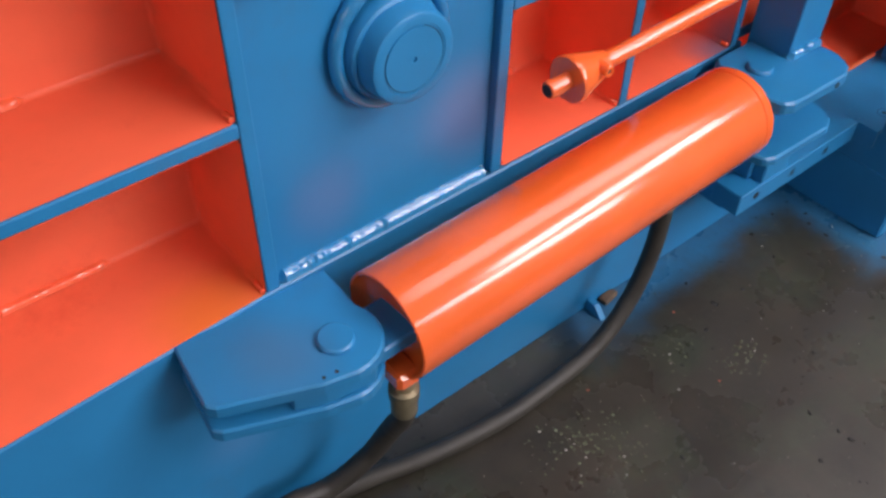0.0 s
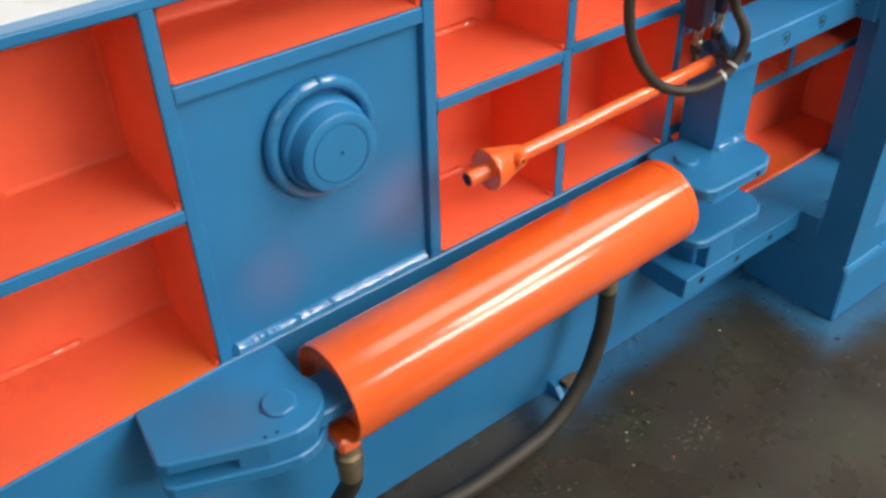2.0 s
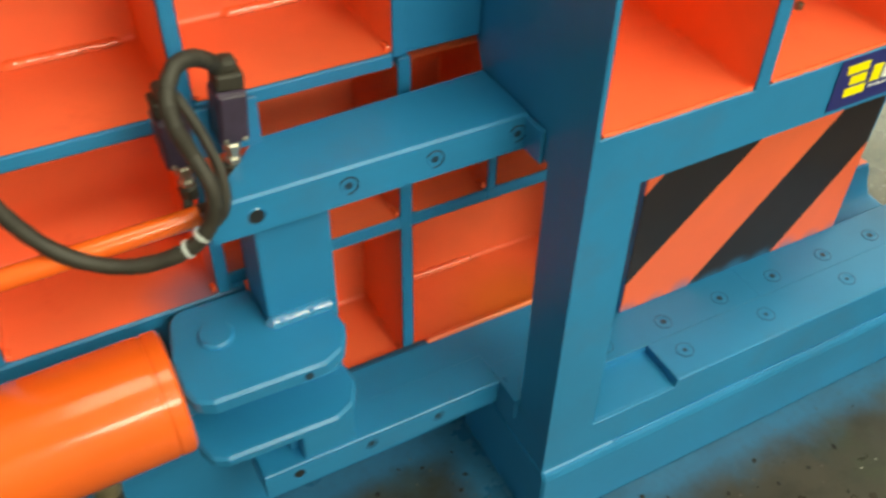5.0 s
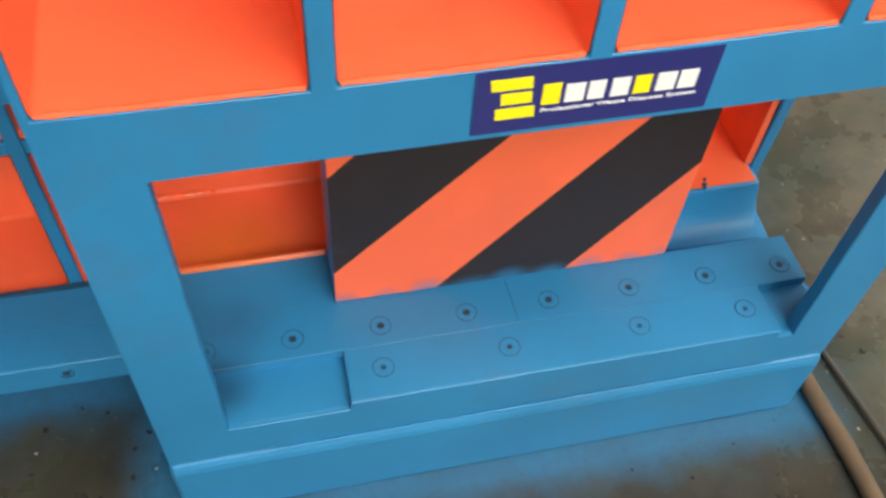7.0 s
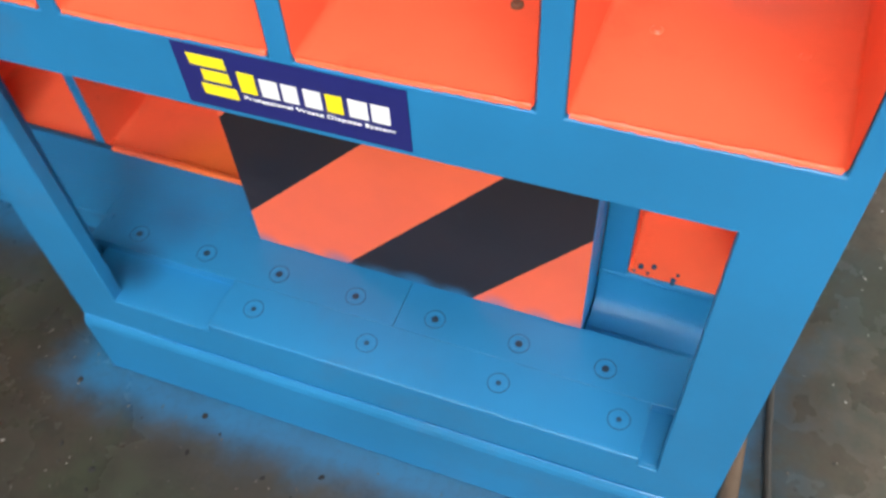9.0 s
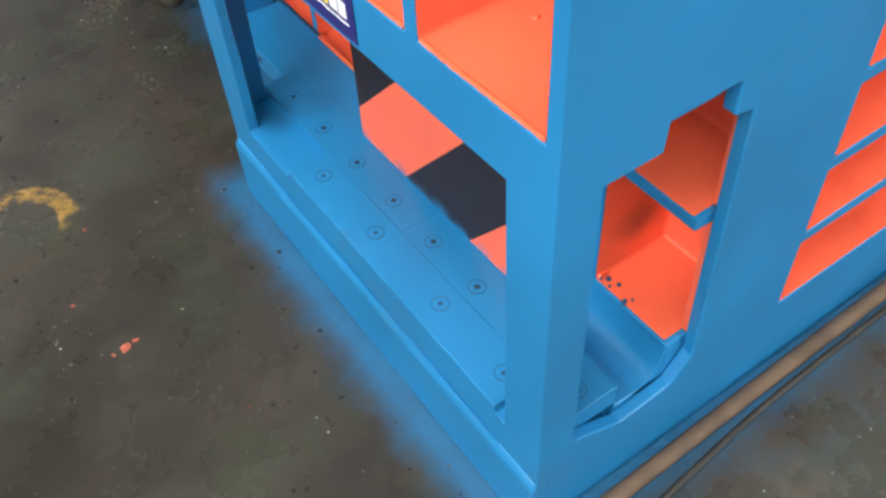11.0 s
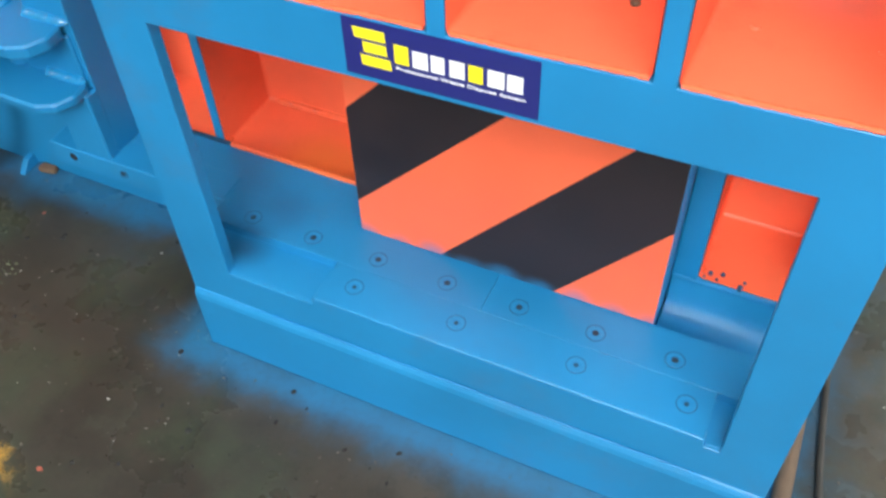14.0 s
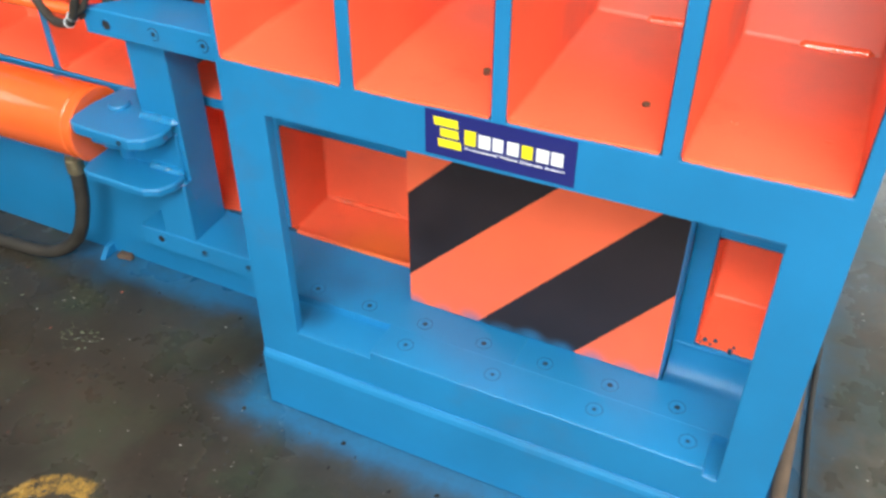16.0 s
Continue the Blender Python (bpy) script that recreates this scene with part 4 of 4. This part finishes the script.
GRIT = material("grey_grit", (0.10, 0.085, 0.07), 0.8, vary=0.4, scale=60, bump=0.0)
DARKGRIT = material("dark_grit", (0.012, 0.011, 0.010), 0.7, vary=0.4, scale=60, bump=0.0)
PALEGRIT = material("pale_metal_chips", (0.34, 0.32, 0.29), 0.4, vary=0.3, scale=60, bump=0.0)
FLAKE = material("orange_paint_flakes", (0.40, 0.10, 0.06), 0.6, vary=0.4, scale=60, bump=0.0)
litter("floor_grit", "fine grey grit scattered on the concrete", 2200, anywhere, 0.0036, GRIT)
litter("dark_crumbs", "dark crumbs scattered on the concrete", 600, anywhere, 0.008, DARKGRIT, 0.3)
litter("paint_flakes", "small orange paint flakes on the concrete", 34, anywhere, 0.0050, FLAKE, 0.15)
litter("metal_chips", "bright metal chips on the floor beside the hose", 300, beside, 0.0036, PALEGRIT, 0.4)
litter("pale_chips", "few pale chips scattered on the concrete", 170, anywhere, 0.004, PALEGRIT, 0.4)
def heap(cx, cy, spread):
    """A place for litter thrown down in one loose heap."""
    return lambda: (rng.gauss(cx, spread), rng.gauss(cy, spread * 0.7))


GREENGRIT = material("green_grey_shavings", (0.085, 0.095, 0.055), 0.6, vary=0.5, scale=90, bump=0.0)
for cx, cy, spread, count in ((0.99, 0.43, 0.055, 110), (0.92, 0.49, 0.04, 60), (1.34, 0.406, 0.03, 60), (1.25, 0.50, 0.025, 30), (2.30, 0.15, 0.06, 18), (2.02, -0.05, 0.05, 14)):
    litter("metal_shavings", "loose heap of green-grey metal shavings on the concrete", count, heap(cx, cy, spread), 0.0052, GREENGRIT, 0.5)
    litter("metal_shavings", "loose heap of pale metal shavings on the concrete", count // 9, heap(cx, cy, spread), 0.0040, PALEGRIT, 0.5)
for x, y, r in ((2.119, 0.032, 0.021), (2.122, 0.006, 0.013), (2.114, 0.055, 0.010), (2.389, 0.168, 0.005), (1.66, -0.098, 0.018), (1.952, -0.016, 0.008), (1.758, 0.081, 0.010), (1.042, 0.543, 0.008)):
    litter("paint_splash", "orange paint splash dried on the concrete", 1, lambda: (x, y), r, FLAKE, 0.04, (13, 17))
